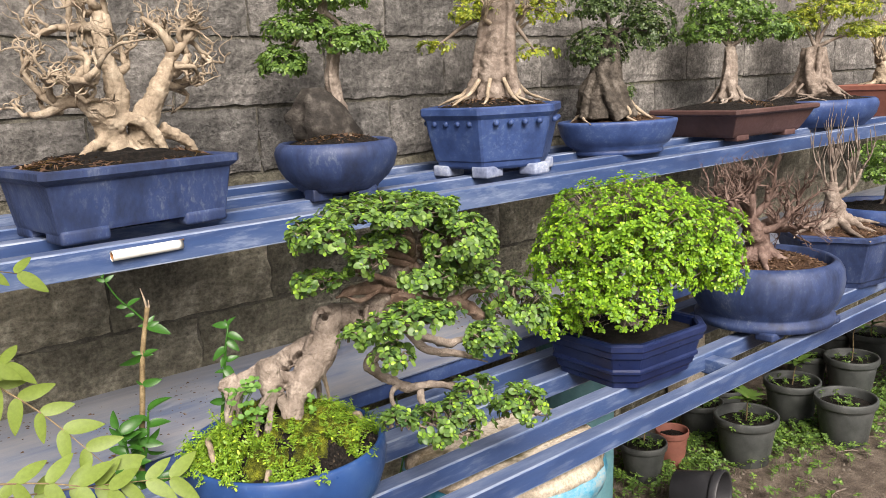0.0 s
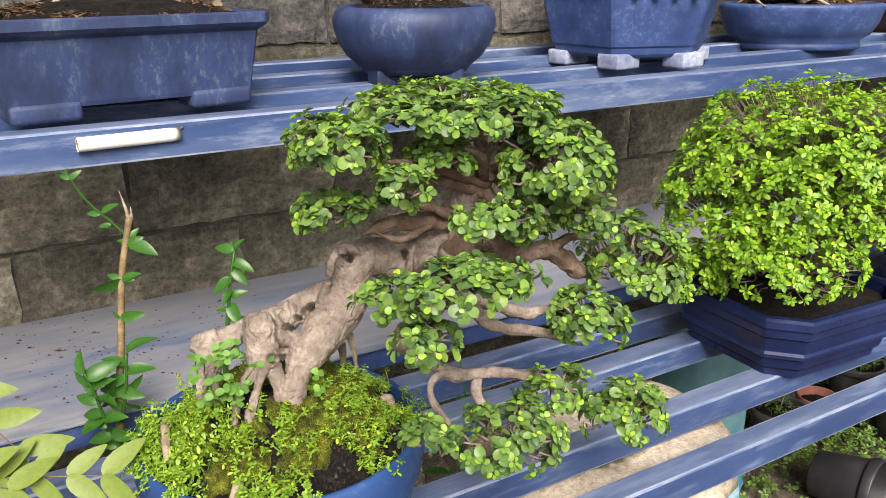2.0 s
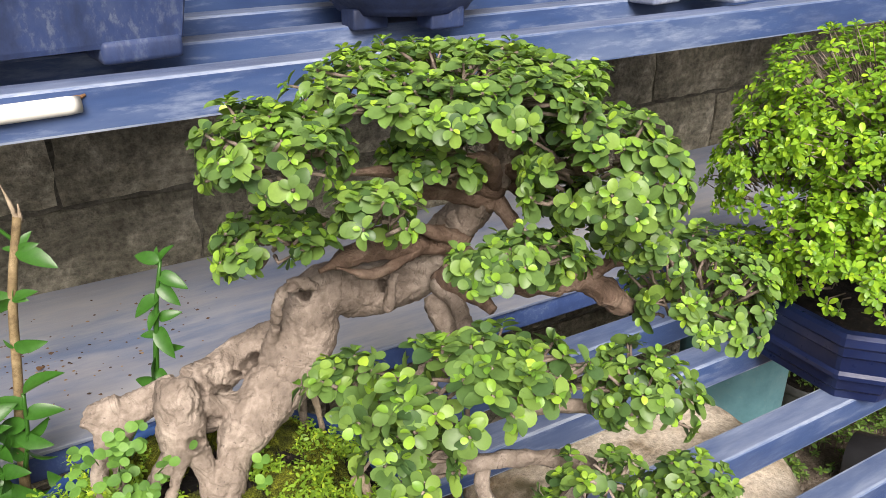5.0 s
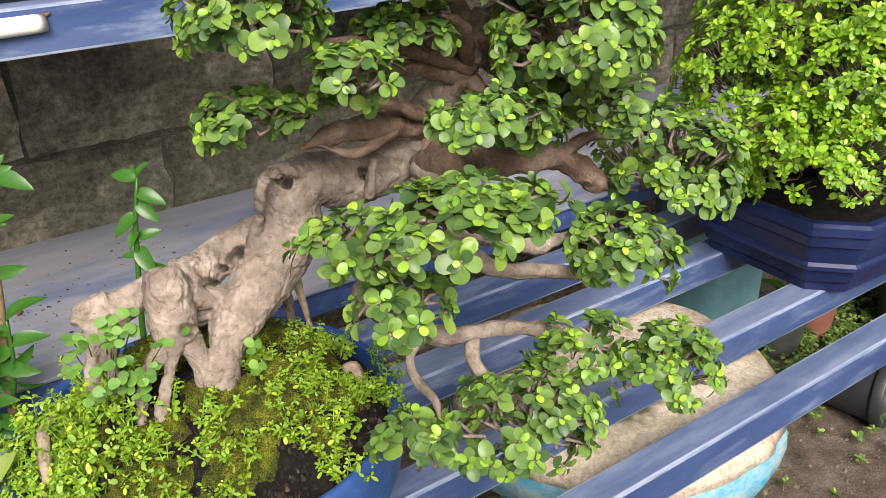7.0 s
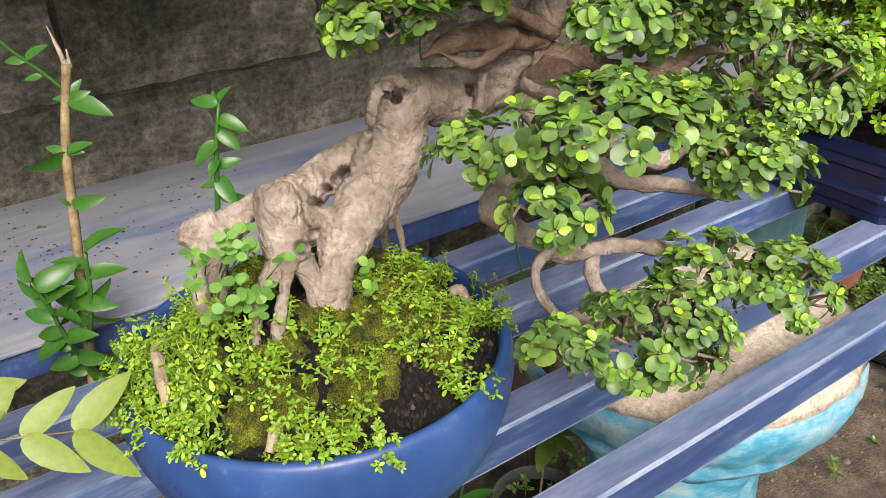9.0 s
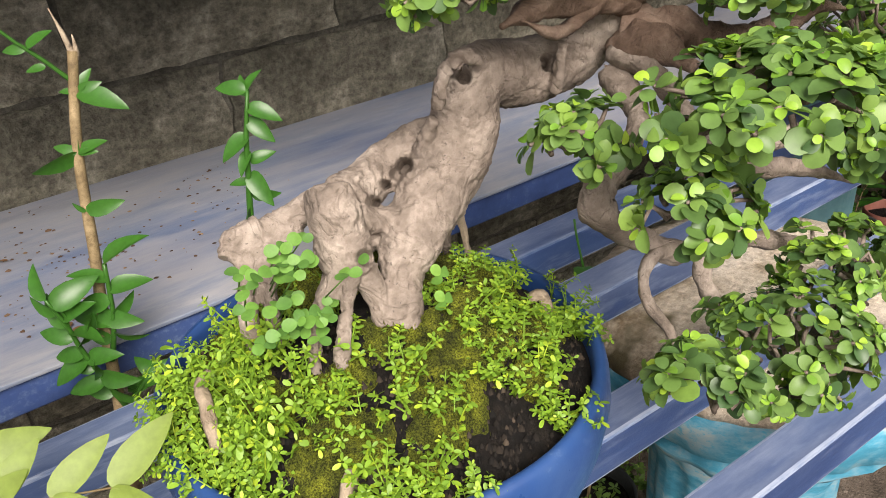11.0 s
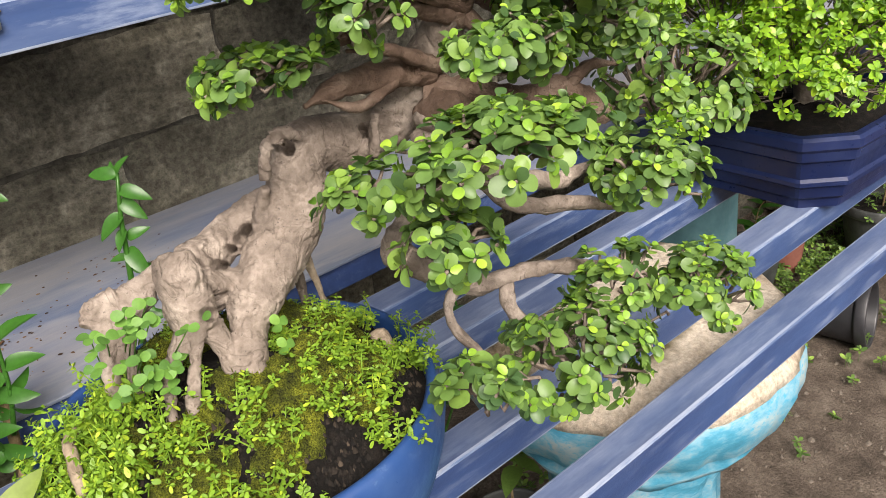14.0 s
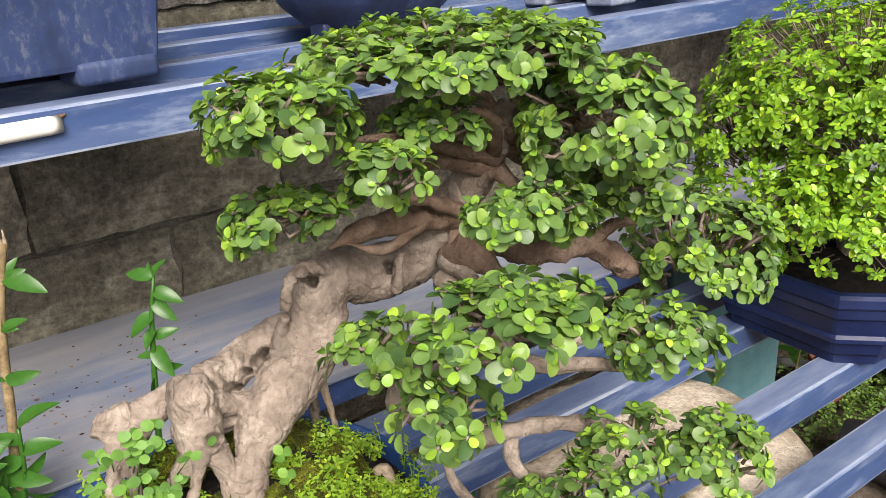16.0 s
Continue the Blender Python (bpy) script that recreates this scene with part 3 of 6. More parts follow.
oval_far = pot_thing("oval_pot", (3.6, 1.42, UPPER), -25, "round", 0.265, 0.2, [(i, z * 1.0) for i, z in ROUND_PROFILE], BLUE_POT,
                     "shallow oval blue pot of a yellow-tipped bonsai", 0.102, 0.022, SOIL)
pink_pot = pot_thing("rectangular_pot", (4.35, 1.46, UPPER), 0, "rect", 0.2, 0.14, [(0.03, 0.0), (0.02, 0.05), (0.006, 0.12), (0.0, 0.125), (0.0, 0.145), (0.016, 0.15), (0.02, 0.12)],
                     PINK_CLAY, "reddish clay pot at the end of the bench", 0.13, 0.02, SOIL, corner=0.012)


# ---- the leaning bonsai ----
leaning = thing("leaning_bonsai", MAIN + Vector((0, 0, 0.1)), "leaning bonsai with a hollowed buff trunk and round green leaves", "bonsai tree")
BACK = leaning.matrix_basis.inverted()


def limb(tree, back, name, strands, mat=BARK, seg=14, step=0.006, lump=0.16, freq=45, groove=0.1, hollows=()):
    g = Geo()
    for pts, radii in strands:
        tube(g, [back @ Vector(p) for p in pts], radii, seg, step, lump, freq, True, groove, [(back @ Vector(c), r, d) for c, r, d in hollows])
    return part(name, g, mat, tree)


def fused(name, tree, back, strands, mat, hollows=(), voxel=0.0017, lump=0.003):
    """Strands grown together into one gnarled skin, with hollows sunk along the given way."""
    g = Geo()
    for pts, radii in strands:
        tube(g, [back @ Vector(p) for p in pts], radii, 20, 0.004, 0.1, 40)
    raw = new("raw_wood", g.mesh("raw_wood", mat))
    mod = raw.modifiers.new("fuse", "REMESH")
    mod.mode, mod.voxel_size, mod.use_smooth_shade = "VOXEL", voxel, True
    me = bpy.data.meshes.new_from_object(raw.evaluated_get(bpy.context.evaluated_depsgraph_get()))
    bpy.data.objects.remove(raw)
    n = len(me.vertices)
    co = np.empty(n * 3); me.vertices.foreach_get("co", co); co = co.reshape(n, 3)
    ed = np.empty(len(me.edges) * 2, int); me.edges.foreach_get("vertices", ed); ed = ed.reshape(-1, 2)
    deg = np.bincount(ed.ravel(), minlength=n)[:, None]
    for _ in range(2):
        acc = np.zeros_like(co)
        np.add.at(acc, ed[:, 0], co[ed[:, 1]]); np.add.at(acc, ed[:, 1], co[ed[:, 0]])
        co = co * 0.4 + acc / deg * 0.6
    me.vertices.foreach_set("co", co.ravel()); me.update()
    nor = np.empty(n * 3); me.vertex_normals.foreach_get("vector", nor); nor = nor.reshape(n, 3)
    for i in range(n):
        p = Vector(co[i])
        w = noise.noise(p * 38) * 0.9 + 0.6 * noise.noise(p * 95) + 0.4 * noise.noise(p * 240) + 0.25 * noise.noise(p * 480)
        q = Vector((p.x * 30 + p.z * 70, p.y * 40, p.z * 30 - p.x * 70))
        fold = 1 - min(1, abs(noise.noise(q)) * 9)
        co[i] += nor[i] * (lump * 0.6 * w - 0.0016 * fold)
    for c, way, r, depth in hollows:
        c, way = np.array(back @ Vector(c)), np.array(way) / np.linalg.norm(way)
        rel = co - c
        along = rel @ way
        side = np.linalg.norm(rel - along[:, None] * way, axis=1) / r
        ok = (np.abs(along) < 0.045) & (nor @ way < 0.0)
        inn, rim = ok & (side < 1), ok & (side >= 1) & (side < 1.7)
        co[inn] += way * (depth * (1 - side[inn] ** 2) ** 0.5)[:, None]
        co[rim] += nor[rim] * (r * 0.2 * np.sin((side[rim] - 1) / 0.7 * math.pi))[:, None]
    me.vertices.foreach_set("co", co.ravel())
    me.update()
    me.materials.clear()
    me.materials.append(mat)
    return part(name, me, None, tree)


SIGHT = (0.49, 0.73, -0.47)
fused("trunk", leaning, BACK, [
    ([(0.744, 0.862, 1.078), (0.748, 0.868, 1.094), (0.759, 0.88, 1.114), (0.772, 0.895, 1.135), (0.789, 0.91, 1.15), (0.819, 0.925, 1.168), (0.844, 0.931, 1.191), (0.858, 0.932, 1.216), (0.865, 0.932, 1.238), (0.878, 0.932, 1.248), (0.903, 0.932, 1.244), (0.928, 0.93, 1.242), (0.951, 0.926, 1.243), (0.967, 0.92, 1.254), (0.976, 0.91, 1.273), (0.984, 0.9, 1.294), (0.988, 0.88, 1.317), (1.0, 0.86, 1.35), (1.013, 0.85, 1.385)],
     [0.0136, 0.0128, 0.0134, 0.0148, 0.0214, 0.0268, 0.0272, 0.0258, 0.0249, 0.0238, 0.0256, 0.0245, 0.0228, 0.0229, 0.021, 0.02, 0.018, 0.0145, 0.0105]),
    ([(0.756, 0.938, 1.19), (0.782, 0.952, 1.19), (0.806, 0.96, 1.197), (0.824, 0.958, 1.205), (0.842, 0.948, 1.213), (0.852, 0.938, 1.214)],
     [0.0157, 0.0153, 0.0124, 0.0116, 0.0111, 0.0138]),
    ([(0.749, 0.925, 1.18), (0.772, 0.925, 1.172), (0.796, 0.922, 1.165)], [0.011, 0.009, 0.011]),
    ([(0.744, 0.930, 1.203), (0.739, 0.918, 1.19), (0.737, 0.908, 1.171), (0.738, 0.904, 1.155)], [0.0165, 0.0192, 0.0205, 0.0172]),
    ([(0.748, 0.94, 1.152), (0.775, 0.936, 1.157), (0.8, 0.934, 1.162)], [0.011, 0.012, 0.013]),
    ([(0.765, 0.95, 1.17), (0.795, 0.958, 1.182), (0.825, 0.955, 1.195)], [0.013, 0.014, 0.014]),
    ([(0.735, 0.906, 1.157), (0.719, 0.902, 1.146), (0.706, 0.896, 1.136), (0.697, 0.89, 1.116), (0.69, 0.885, 1.085)], [0.0115, 0.0085, 0.0064, 0.0052, 0.0045]),
    ([(0.745, 0.904, 1.153), (0.748, 0.894, 1.14), (0.747, 0.886, 1.125), (0.743, 0.88, 1.1)], [0.0125, 0.0095, 0.007, 0.0052]),
    ([(0.745, 0.945, 1.19), (0.726, 0.954, 1.182), (0.704, 0.958, 1.174), (0.69, 0.955, 1.165), (0.681, 0.946, 1.147), (0.674, 0.938, 1.125), (0.67, 0.934, 1.085)],
     [0.0115, 0.0105, 0.0105, 0.01, 0.008, 0.0065, 0.0055]),
    ([(0.724, 0.95, 1.176), (0.705, 0.948, 1.166), (0.695, 0.94, 1.149), (0.688, 0.93, 1.128), (0.685, 0.925, 1.085)], [0.0095, 0.0082, 0.007, 0.0056, 0.0045]),
    ([(0.733, 0.896, 1.156), (0.722, 0.885, 1.14), (0.711, 0.876, 1.124), (0.703, 0.868, 1.105), (0.7, 0.864, 1.085)], [0.006, 0.005, 0.0046, 0.0042, 0.004]),
    ([(0.702, 0.958, 1.18), (0.684, 0.96, 1.176), (0.672, 0.955, 1.168)], [0.01, 0.009, 0.0065]),
    ([(0.825, 0.912, 1.243), (0.826, 0.908, 1.262), (0.835, 0.908, 1.272), (0.85, 0.908, 1.274), (0.859, 0.905, 1.267)], [0.0047, 0.005, 0.005, 0.0047, 0.0039]),
    ([(0.822, 0.94, 1.192), (0.825, 0.932, 1.214), (0.828, 0.922, 1.233)], [0.0055, 0.0058, 0.0048]),
    ([(0.921, 0.9, 1.231), (0.922, 0.898, 1.25), (0.928, 0.9, 1.267)], [0.0046, 0.005, 0.0049]),
], BARK, [((0.849, 0.912, 1.261), SIGHT, 0.0052, 0.02), ((0.843, 0.912, 1.268), SIGHT, 0.006, 0.008), ((0.912, 0.898, 1.262), SIGHT, 0.004, 0.02), ((0.913, 0.899, 1.256), SIGHT, 0.0035, 0.014),
          ((0.807, 0.935, 1.2), SIGHT, 0.0062, 0.034), ((0.801, 0.935, 1.196), SIGHT, 0.0055, 0.012), ((0.789, 0.935, 1.191), SIGHT, 0.0036, 0.02), ((0.743, 0.89, 1.168), SIGHT, 0.0055, 0.012), ((0.739, 0.905, 1.204), SIGHT, 0.009, 0.003), ((0.772, 0.925, 1.187), SIGHT, 0.004, 0.018)])
for strand in (
    ([(0.855, 0.965, 1.139), (0.861, 0.97, 1.115), (0.862, 0.97, 1.085)],
     [0.006, 0.0045, 0.004]),
    ([(0.87, 0.965, 1.139), (0.872, 0.96, 1.115), (0.876, 0.96, 1.085)],
     [0.005, 0.0035, 0.003]),
    ([(0.636, 0.925, 1.11), (0.627, 0.918, 1.107), (0.623, 0.9, 1.1), (0.618, 0.88, 1.082)],
     [0.0032, 0.0042, 0.0044, 0.004]),
    ([(0.677, 0.815, 1.078), (0.671, 0.81, 1.078), (0.662, 0.805, 1.068)],
     [0.0045, 0.0048, 0.0031]),
    ([(0.865, 0.87, 1.092), (0.872, 0.865, 1.095), (0.874, 0.855, 1.08)],
     [0.0041, 0.0041, 0.0032]),
):
    limb(leaning, BACK, "root", [strand], BARK if strand[1][0] > 0.0055 else BARK_PALE, 16, 0.003, 0.34, 55, 0.18)
BRANCHES = [
    ([(0.974, 0.89, 1.273), (1.004, 0.86, 1.265), (1.031, 0.84, 1.254), (1.072, 0.825, 1.254), (1.104, 0.815, 1.23), (1.129, 0.81, 1.213)],
     [0.0145, 0.0133, 0.0121, 0.0119, 0.0106, 0.0078]),
    ([(0.978, 0.885, 1.291), (0.948, 0.885, 1.297), (0.906, 0.88, 1.302), (0.877, 0.875, 1.304), (0.848, 0.87, 1.3)],
     [0.0144, 0.0116, 0.0103, 0.0086, 0.0052]),
    ([(0.967, 0.885, 1.256), (0.97, 0.85, 1.263), (0.974, 0.82, 1.254)],
     [0.0133, 0.014, 0.0114]),
    ([(0.999, 0.86, 1.331), (0.942, 0.86, 1.349), (0.893, 0.86, 1.343), (0.849, 0.86, 1.341)],
     [0.0093, 0.0066, 0.0059, 0.0045]),
    ([(1.001, 0.855, 1.341), (0.916, 0.85, 1.373), (0.853, 0.84, 1.386)],
     [0.0083, 0.0054, 0.0058]),
    ([(1.008, 0.855, 1.349), (1.056, 0.84, 1.321), (1.101, 0.83, 1.292)],
     [0.0083, 0.0072, 0.0065]),
    ([(1.013, 0.85, 1.381), (1.051, 0.83, 1.389), (1.093, 0.82, 1.387)],
     [0.0077, 0.0055, 0.0047]),
    ([(0.959, 0.88, 1.243), (0.949, 0.85, 1.225), (0.928, 0.83, 1.215), (0.87, 0.8, 1.214), (0.85, 0.79, 1.206), (0.867, 0.788, 1.185), (0.89, 0.784, 1.166), (0.916, 0.778, 1.151), (0.961, 0.77, 1.146), (1.026, 0.762, 1.121), (1.048, 0.75, 1.105)],
     [0.0125, 0.0085, 0.007, 0.0098, 0.0104, 0.0089, 0.0079, 0.0073, 0.0065, 0.0066, 0.0056]),
    ([(0.919, 0.778, 1.151), (0.888, 0.774, 1.161), (0.874, 0.77, 1.152), (0.876, 0.766, 1.133), (0.888, 0.758, 1.112), (0.886, 0.75, 1.099)],
     [0.0063, 0.0043, 0.004, 0.004, 0.0035, 0.0028]),
    ([(0.937, 0.774, 1.148), (0.933, 0.77, 1.133), (0.938, 0.765, 1.113), (0.952, 0.758, 1.09), (0.953, 0.75, 1.065)],
     [0.0062, 0.0061, 0.0054, 0.0051, 0.004]),
    ([(0.959, 0.88, 1.255), (0.956, 0.84, 1.25), (0.933, 0.79, 1.236), (0.937, 0.77, 1.222), (0.952, 0.755, 1.209), (1.01, 0.75, 1.19), (1.062, 0.745, 1.164)],
     [0.0103, 0.0071, 0.0062, 0.0072, 0.0066, 0.005, 0.0037]),
    ([(0.933, 0.79, 1.234), (0.961, 0.78, 1.224), (1.005, 0.775, 1.206), (1.05, 0.77, 1.209)],
     [0.0066, 0.0064, 0.0067, 0.0061]),
    ([(0.982, 0.875, 1.294), (0.927, 0.86, 1.321), (0.883, 0.855, 1.333)],
     [0.0071, 0.0053, 0.0038]),
    ([(0.999, 0.86, 1.336), (1.007, 0.83, 1.31), (1.014, 0.8, 1.295)],
     [0.0069, 0.0055, 0.004]),
    ([(1.003, 0.86, 1.345), (0.961, 0.845, 1.369), (0.93, 0.835, 1.381)],
     [0.0065, 0.0048, 0.0029]),
    ([(0.945, 0.88, 1.296), (0.897, 0.87, 1.286), (0.86, 0.865, 1.302)],
     [0.006, 0.0044, 0.0025]),
    ([(1.072, 0.825, 1.254), (1.092, 0.81, 1.272), (1.117, 0.8, 1.267)],
     [0.0074, 0.0054, 0.0035]),
    ([(1.005, 0.855, 1.365), (1.0, 0.89, 1.41), (1.01, 0.93, 1.425)],
     [0.009, 0.006, 0.004]),
    ([(1.0, 0.86, 1.345), (0.96, 0.81, 1.385), (0.93, 0.79, 1.4)],
     [0.008, 0.006, 0.004]),
    ([(1.005, 0.85, 1.36), (1.03, 0.8, 1.37), (1.04, 0.76, 1.38)],
     [0.008, 0.006, 0.004]),
]
for pts, radii in BRANCHES:
    limb(leaning, BACK, "branch", [(pts, [*radii[:-1], radii[-1] * 0.35])], BARK_BROWN if pts[0][2] > 1.25 and pts[-1][2] > 1.2 else BARK, 16, 0.003, 0.32, 60, 0.16)

PADS = [
    ((0.957, 0.860, 1.427), (0.121, 0.120, 0.029), 125, 9, -0.1),
    ((0.811, 0.850, 1.408), (0.046, 0.080, 0.028), 52, 9, -0.5),
    ((0.811, 0.865, 1.332), (0.038, 0.045, 0.016), 24, 9, -0.6),
    ((0.859, 0.800, 1.369), (0.026, 0.030, 0.016), 14, 9, -0.4),
    ((1.031, 0.770, 1.382), (0.055, 0.080, 0.051), 64, 9, -0.5),
    ((0.945, 0.760, 1.331), (0.047, 0.030, 0.016), 20, 9, -0.4),
    ((1.163, 0.780, 1.238), (0.059, 0.070, 0.059), 60, 9, -0.6),
    ((0.871, 0.690, 1.295), (0.070, 0.050, 0.022), 48, 9, -0.5),
    ((1.045, 0.720, 1.213), (0.042, 0.050, 0.031), 32, 9, -0.6),
    ((0.821, 0.770, 1.262), (0.028, 0.024, 0.019), 12, 9, -0.6),
    ((0.827, 0.700, 1.242), (0.032, 0.028, 0.019), 15, 9, -0.5),
    ((0.929, 0.700, 1.111), (0.064, 0.045, 0.040), 40, 9, -0.8),
    ((0.822, 0.680, 1.147), (0.026, 0.030, 0.021), 12, 9, -0.7),
    ((1.101, 0.710, 1.083), (0.061, 0.045, 0.035), 34, 9, -0.8),
    ((1.000, 0.720, 1.139), (0.047, 0.035, 0.015), 16, 9, -0.8),
    ((0.881, 0.850, 1.345), (0.026, 0.030, 0.012), 6, 9, -0.5),
    ((0.926, 0.830, 1.384), (0.033, 0.040, 0.016), 18, 9, -0.4),
    ((1.042, 0.800, 1.339), (0.036, 0.050, 0.022), 22, 9, -0.5),
    ((0.998, 0.790, 1.301), (0.033, 0.040, 0.015), 18, 9, -0.5),
    ((0.847, 0.860, 1.329), (0.020, 0.030, 0.012), 5, 9, -0.6),
    ((1.088, 0.780, 1.309), (0.032, 0.050, 0.023), 22, 9, -0.6),
]


def foliage(tree, back, pads, template, size, mat, mat_one, singles, near, twig_mat, leaf_label, twig_r=0.0011, fresh=None):
    """Leaves in rosettes on twigs: the nearest are pieces of their own, the rest one mesh."""
    spots, twigs = [], Geo()
    for c, r, count, per, low in pads:
        hub = np.array(c) - np.array([0, 0, r[2] * 0.5])
        for p, ax in pad_tips(c, r, count, low):
            rosette(spots, p, ax, per, size)
            mid = hub * 0.45 + p * 0.55 + rng.normal(0, 0.006, 3)
            tube(twigs, [back @ Vector(hub * 0.42 + p * 0.58 + rng.normal(0, 0.003, 3)), back @ Vector(mid * 0.5 + p * 0.5 + rng.normal(0, 0.003, 3)), back @ Vector(p + ax * size * 0.3)], [twig_r * 1.6, twig_r * 1.3, twig_r], 5, 0)
    tagged(part("twiggy_growth", twigs, twig_mat, tree, "fine bare twigs"), kind="stuff")
    order = sorted(range(len(spots)), key=lambda i: sum((spots[i][0][k] - near[k]) ** 2 for k in range(3)))
    shapes = (template, CUPPED_LEAF if template is ROUND_LEAF else template)
    ones = []
    for v, f in shapes:
        g = Geo()
        g.add(v, f)
        ones.append((g.mesh("leaf", mat_one), g.mesh("leaf", fresh[1] if fresh else mat_one)))
    rest, tips = Geo(), Geo()
    for rank, i in enumerate(order):
        p, d, nrm, s = spots[i]
        if rank < singles:
            r = frame_of(d, nrm) * s
            m = Matrix([[*r[k], p[k]] for k in range(3)] + [[0, 0, 0, 1]])
            part("leaf", ones[i % 2][s < size * 0.62], None, tree, m=back @ m)
        else:
            add_leaf(tips if fresh and s < size * 0.62 else rest, shapes[i % 2], p, d, nrm, s)
    if tips.v:
        tips.v = [tuple(back @ Vector(v)) for v in tips.v]
        tagged(part("young_foliage", tips, fresh[0], tree, "bright yellow-green young leaves"), kind="stuff")
    if rest.v:
        rest.v = [tuple(back @ Vector(v)) for v in rest.v]
        tagged(part("foliage", rest, mat, tree, leaf_label), kind="stuff")


foliage(leaning, BACK, [(c, (r[0], r[1], r[2] * 0.92), int(n * 1.65), per, low) for c, r, n, per, low in PADS], ROUND_LEAF, 0.0124, LEAF, LEAF_ONE, 290, (0.9, 0.6, 1.2), BARK_GREY, "small round fresh green leaves", fresh=(YOUNG, YOUNG_ONE))

# ---- lime-green bonsai in the navy tray ----
lime = thing("bushy_bonsai", (1.63, 0.93, SHELF + 0.09), "bushy lime-green bonsai with a dense rounded crown", "bonsai tree")
LB = lime.matrix_basis.inverted()
limb(lime, LB, "trunk", [([(1.66, 0.9, 1.05), (1.655, 0.905, 1.09), (1.63, 0.92, 1.14), (1.6, 0.93, 1.2), (1.6, 0.93, 1.3)], [0.026, 0.02, 0.018, 0.013, 0.006]),
                         ([(1.645, 0.91, 1.11), (1.69, 0.92, 1.17), (1.74, 0.93, 1.22)], [0.012, 0.009, 0.005]), ([(1.62, 0.92, 1.15), (1.53, 0.92, 1.18), (1.47, 0.91, 1.18)], [0.01, 0.008, 0.004])])
foliage(lime, LB, [
    ((1.664, 0.918, 1.294), (0.194, 0.194, 0.114), 760, 10, -0.2),
    ((1.775, 0.813, 1.249), (0.123, 0.123, 0.110), 450, 10, -0.5),
    ((1.557, 0.988, 1.224), (0.097, 0.097, 0.104), 370, 10, -0.5),
    ((1.476, 0.961, 1.113), (0.063, 0.063, 0.050), 141, 10, -0.7),
    ((1.547, 0.845, 1.151), (0.110, 0.110, 0.067), 243, 10, -0.7),
    ((1.788, 0.747, 1.190), (0.057, 0.057, 0.064), 121, 10, -0.7),
    ((1.60, 0.85, 1.235), (0.13, 0.11, 0.085), 330, 10, -0.7),
    ((1.68, 0.80, 1.20), (0.10, 0.07, 0.06), 170, 10, -0.7),
    ((1.50, 0.88, 1.18), (0.07, 0.06, 0.05), 130, 10, -0.7),
], OVAL_LEAF, 0.0118, LIME, LIME_ONE, 290, (1.35, 0.6, 1.2), BARK_GREY, "small lime-green oval leaves", 0.0006)


# ---- bare trees ----
def grow(geo, p, d, r, length, level, jitter, curl, seg, rnd, split=3, lift=0.1):
    """A limb that bends, tapers and forks into shorter ones."""
    pts, rad = [p.copy()], [r]
    n = 5
    for i in range(n):
        d = (d + Vector((rnd.uniform(-1, 1), rnd.uniform(-1, 1), rnd.uniform(-0.8, 1))) * curl + Vector((0, 0, lift))).normalized()
        p = p + d * length / n
        pts.append(p.copy())
        rad.append(r * (1 - 0.5 * (i + 1) / n))
    tube(geo, pts, rad, seg if level > 1 else max(4, seg - 3), 0, 0.12 if level > 1 else 0, 60)
    if level <= 0:
        return
    for k in range(split):
        at = pts[2 + k % 4] if k < split - 1 else pts[-1]
        rr = rad[2 + k % 4] if k < split - 1 else rad[-1]
        nd = (d + Vector((rnd.uniform(-1, 1), rnd.uniform(-1, 1), rnd.uniform(-0.5, 1))) * jitter).normalized()
        grow(geo, at, nd, rr * 0.84, length * rnd.uniform(0.55, 0.8), level - 1, jitter, curl, seg, rnd, split, lift)


def bare_tree(name, place, label, mat, trunk, starts, seed, levels=3, jitter=0.9, curl=0.35, split=3, roots=7, root_len=0.09, lift=0.1):
    tree = thing(name, place, label, "bonsai tree")
    rnd = random.Random(seed)
    fused("trunk", tree, Matrix.Identity(4), trunk, mat, voxel=0.003, lump=0.006)
    for p, d, r, length in starts:
        g = Geo()
        grow(g, Vector(p), Vector(d).normalized(), r, length, levels, jitter, curl, 8, rnd, split, lift)
        part("branch", g, mat, tree)
    for i in range(roots):
        a = 2 * math.pi * (i + rnd.uniform(-0.3, 0.3)) / roots
        r0, l = trunk[0][1][0], root_len * rnd.uniform(0.7, 1.3)
        c, s = math.cos(a), math.sin(a)
        g = Geo()
        bend = rnd.uniform(-0.3, 0.3)
        c2, s2 = math.cos(a + bend), math.sin(a + bend)
        tube(g, [(c * r0 * 0.4, s * r0 * 0.4, 0.03), (c * (r0 * 0.9 + l * 0.12), s * (r0 * 0.9 + l * 0.12), 0.012), (c2 * (r0 + l * 0.5), s2 * (r0 + l * 0.5), 0.004), (c * (r0 + l), s * (r0 + l), -0.012)], [r0 * 0.3, r0 * 0.22, r0 * 0.13, 0.002], 9, 0.006, 0.35, 50)
        part("root", g, mat, tree)
    return tree


